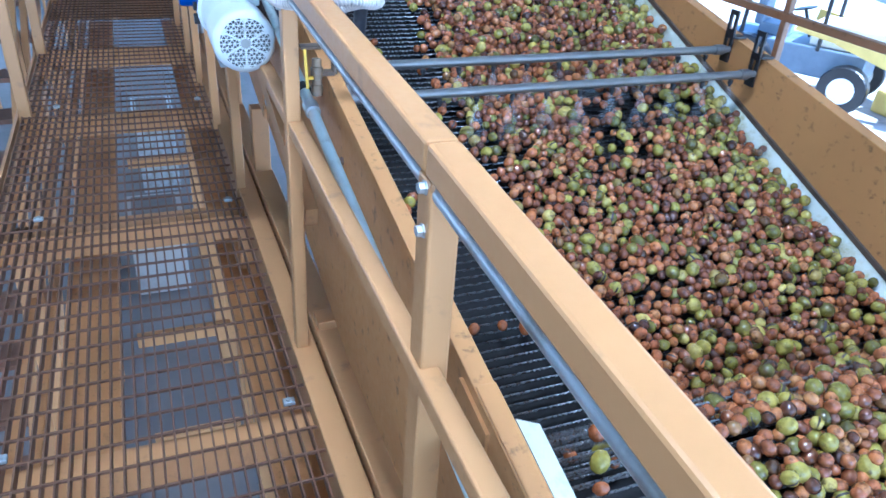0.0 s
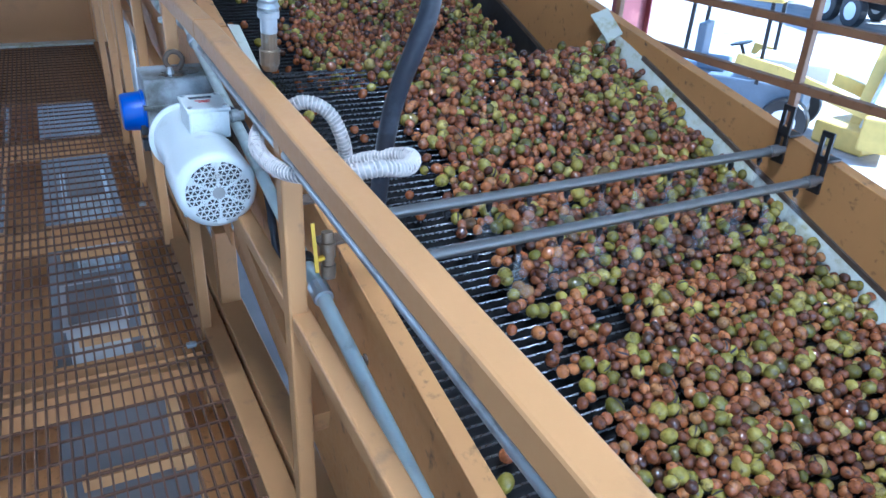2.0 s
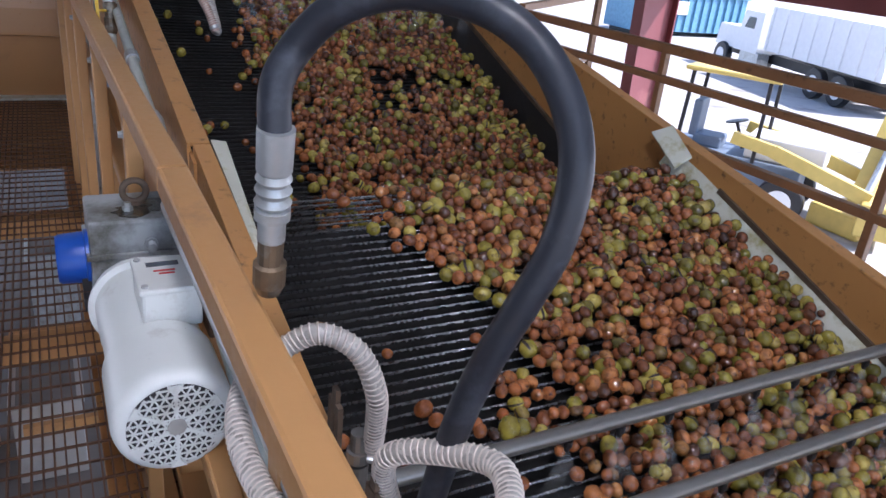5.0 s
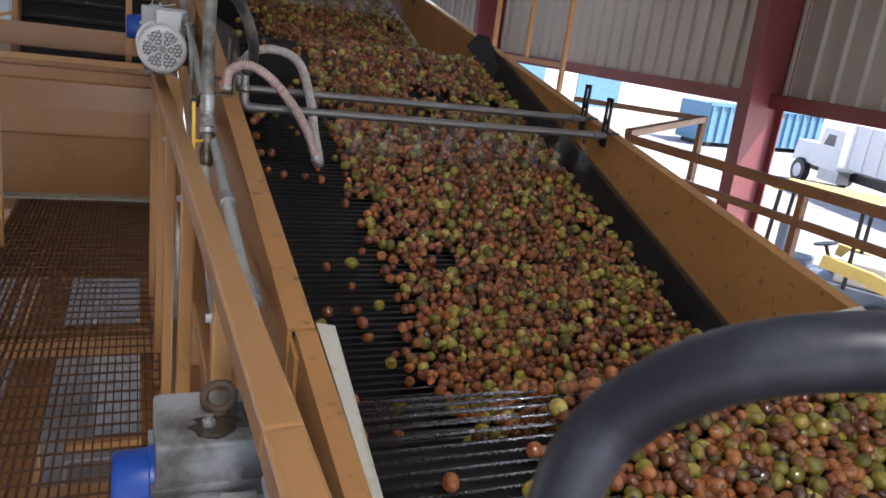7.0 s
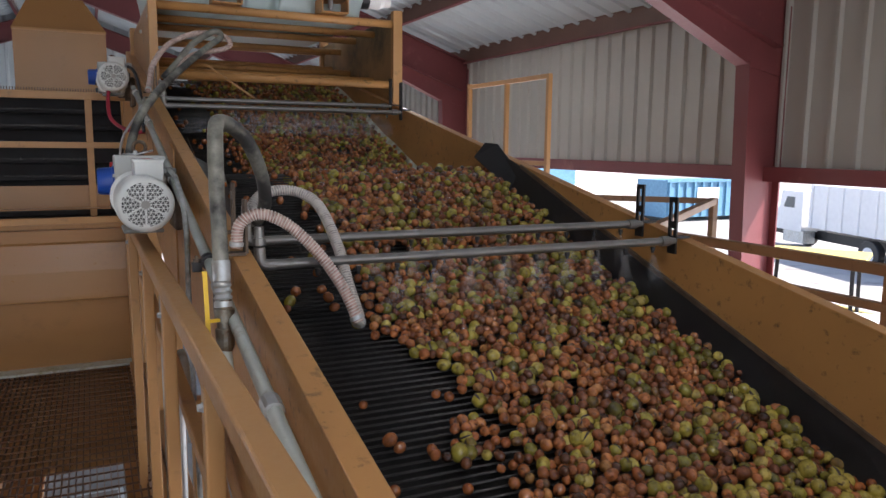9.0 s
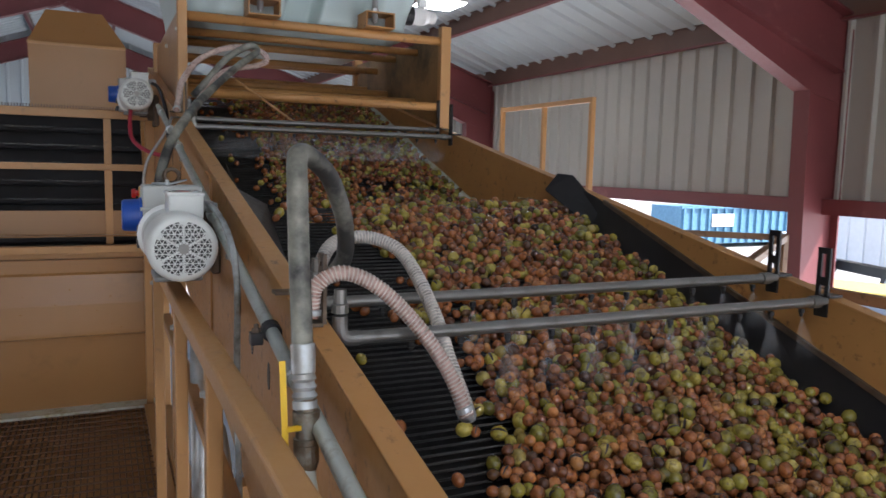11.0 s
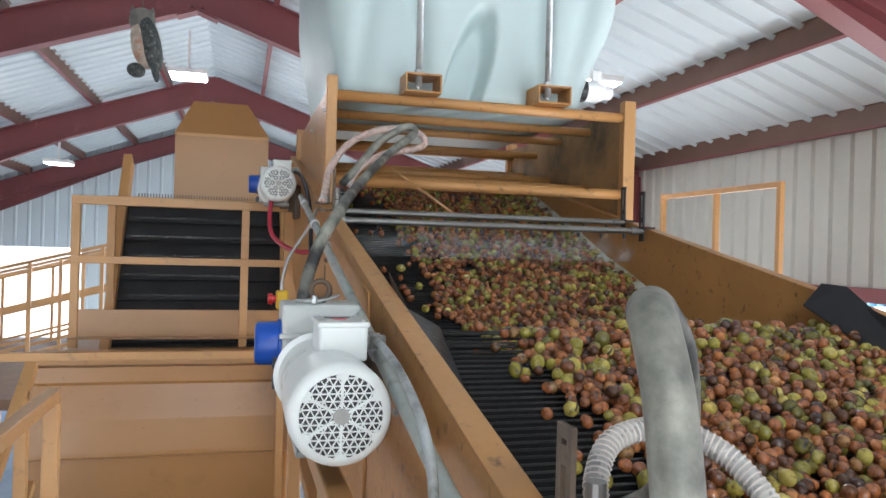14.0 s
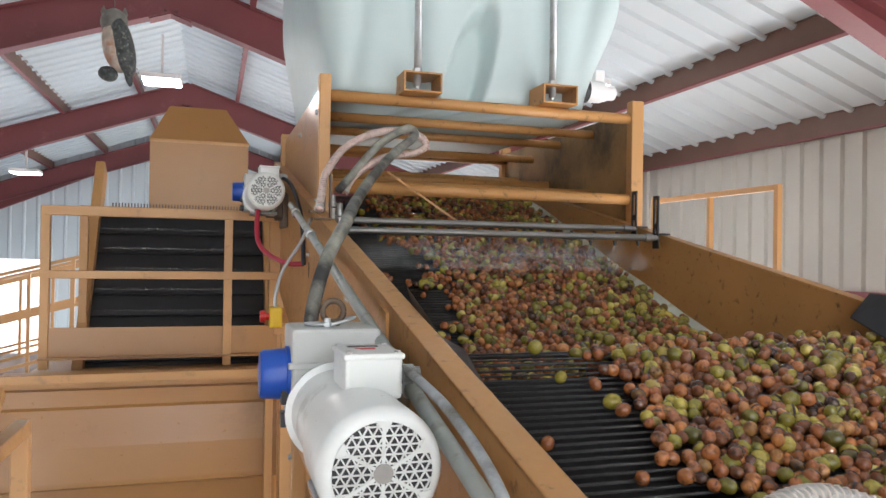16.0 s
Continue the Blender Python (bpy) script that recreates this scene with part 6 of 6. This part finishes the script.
for k in range(8):
    bm = nb()
    tbox(bm, 2.1 + k * 0.85, 2.2 + k * 0.85, -1.25, -1.19, 1.15, 2.75)
    part("side_rib", bm, WHITE, truck)

dump = thing("roll_off_container", "blue ribbed steel roll-off container in the yard", "container", (0, 0, 0))
bm = nb()
box(bm, 27.5, 35.9, 33.0, 35.4, 0.25, 2.3)
part("body", bm, BLUEPAINT, dump)
for k in range(14):
    bm = nb()
    box(bm, 27.6 + k * 0.6, 27.72 + k * 0.6, 32.88, 33.0, 0.3, 2.3)
    part("side_rib", bm, BLUEPAINT, dump)
bm = nb()
box(bm, 27.4, 36.0, 32.86, 33.02, 2.2, 2.36)
part("rim", bm, BLUEPAINT, dump)
bm = nb()
box(bm, 29.6, 31.2, 32.84, 32.87, 1.2, 1.9)
part("sign", bm, WHITE, dump, "white sign plate")
for x in (28, 35):
    bm = nb()
    box(bm, x - 0.2, x + 0.2, 33.2, 35.2, 0, 0.25)
    part("skid", bm, DARK, dump)


def tractor(cx, cy, turn):
    """A small yellow loader with a canopy on four posts."""
    t = thing("loader", "yellow loader with a flat canopy and blue-grey seats in the yard", "loader", (cx, cy, 0), "yellow loaders in the yard")
    t.rotation_euler = (0, 0, radians(turn))

    def blk(nm, a, mat, label=""):
        bm = nb()
        box(bm, *a, 0.03)
        return part(nm, bm, mat, t, label)

    blk("chassis", (-1.2, 1.2, -0.55, 0.55, 0.45, 0.95), GREYPLASTIC)
    blk("bonnet", (0.2, 1.5, -0.42, 0.42, 0.95, 1.35), WHITE)
    blk("seat", (-0.75, -0.25, -0.28, 0.28, 0.95, 1.15), GREYPLASTIC, "blue-grey vinyl seat")
    blk("backrest", (-0.85, -0.70, -0.28, 0.28, 1.10, 1.75), GREYPLASTIC, "blue-grey vinyl backrest")
    blk("canopy", (-1.05, 0.55, -0.65, 0.65, 2.28, 2.36), YELLOWPAINT)
    for x, y in ((-0.95, -0.55), (-0.95, 0.55), (0.40, -0.55), (0.40, 0.55)):
        bm = nb()
        beam(bm, (x, y, 0.9), (x * 0.95, y, 2.28), 0.06, 0.06)
        part("post", bm, BLACKSTEEL, t)
    bm = nb()
    beam(bm, (0.1, 0, 1.0), (-0.1, 0, 1.45), 0.05, 0.05)
    lathe(bm, (-0.1, 0, 1.45), (-0.3, 0, 1), [(0, 0.19), (0.025, 0.19)], 20)
    part("steering_wheel", bm, BLACKSTEEL, t)
    for x, r in ((-0.75, 0.5), (1.0, 0.4)):
        for y in (-0.72, 0.72):
            wheel(t, x, y, r, 0.3, (0, 1, 0))
    for y in (-0.65, 0.65):
        bm = nb()
        beam(bm, (0.7, y, 1.2), (2.3, y, 0.75), 0.12, 0.22)
        beam(bm, (0.7, y, 1.2), (0.0, y, 1.3), 0.12, 0.2)
        part("lift_arm", bm, YELLOWPAINT, t)
    bm = nb()
    box(bm, 2.2, 2.75, -0.95, 0.95, 0.2, 0.75, 0.04)
    part("bucket", bm, YELLOWPAINT, t)
    bm = nb()
    for i in range(6):
        box(bm, -1.25, -1.2, -0.4 + i * 0.14, -0.32 + i * 0.14, 0.6, 0.9)
    part("grille", bm, BLACKSTEEL, t)
    return t


tractor(10.1, 10.0, -60)
crane = thing("boom_arm", "yellow hydraulic boom arm leaning in the yard", "machine arm", (10.9, 8.2, 0))
bm = nb()
beam(bm, (0.3, 0, 0.2), (1.6, 0.5, 2.4), 0.28, 0.34)
part("boom", bm, YELLOWPAINT, crane)
bm = nb()
box(bm, -0.2, 0.8, -0.5, 0.5, 0, 0.4, 0.05)
part("base", bm, YELLOWPAINT, crane)
bm = nb()
tube(bm, [(0.1, -0.2, 0.35), (1.0, 0.1, 1.7)], 0.06, 10)
part("ram", bm, GALV, crane)

# pale buildings and trees past the yard
shed = thing("far_shed", "pale metal shed past the yard", "building", (0, 0, 0))
bm = nb()
box(bm, 14, 40, 52, 60, 0, 5.0)
part("wall", bm, WHITE, shed)
bm = nb()
for y0, y1, z0, z1 in ((51.5, 56, 5.0, 6.5), (56, 60.5, 6.5, 5.0)):
    vs = [bm.verts.new((x, y, z)) for x in (13.6, 40.4) for y, z in ((y0, z0), (y1, z1))]
    lo = [bm.verts.new((v.co.x, v.co.y, v.co.z - 0.15)) for v in vs]
    bm.faces.new((vs[0], vs[2], vs[3], vs[1]))
    bm.faces.new((lo[1], lo[3], lo[2], lo[0]))
    for a, b in ((0, 1), (1, 3), (3, 2), (2, 0)):
        bm.faces.new((vs[a], vs[b], lo[b], lo[a]))
part("roof", bm, GALV, shed)
for x in (17, 24, 31):
    bm = nb()
    box(bm, x, x + 4, 51.93, 51.99, 0, 4)
    part("door", bm, BLUEPAINT, shed)


def motions():
    times = [16.0 * j / 80 for j in range(81)]
    for ob, rows in moves:
        if rows[0][0] == "fruit":
            walk(ob, [(t, fruit_pose(rows[0][1] + SPEED * t)) for t in times])
        elif rows[0][0] == "single":
            _, s0, x, lift = rows[0]
            walk(ob, [(t, fruit_pose(s0 + SPEED * t, x, lift, True)) for t in times])
        else:
            walk(ob, [(t, pose(0, p.x, p.y, math.degrees(math.atan2(q.y - p.y, q.x - p.x)) if (q - p).length < 0.02 else 20)) for t, p, q in rows])


motions()
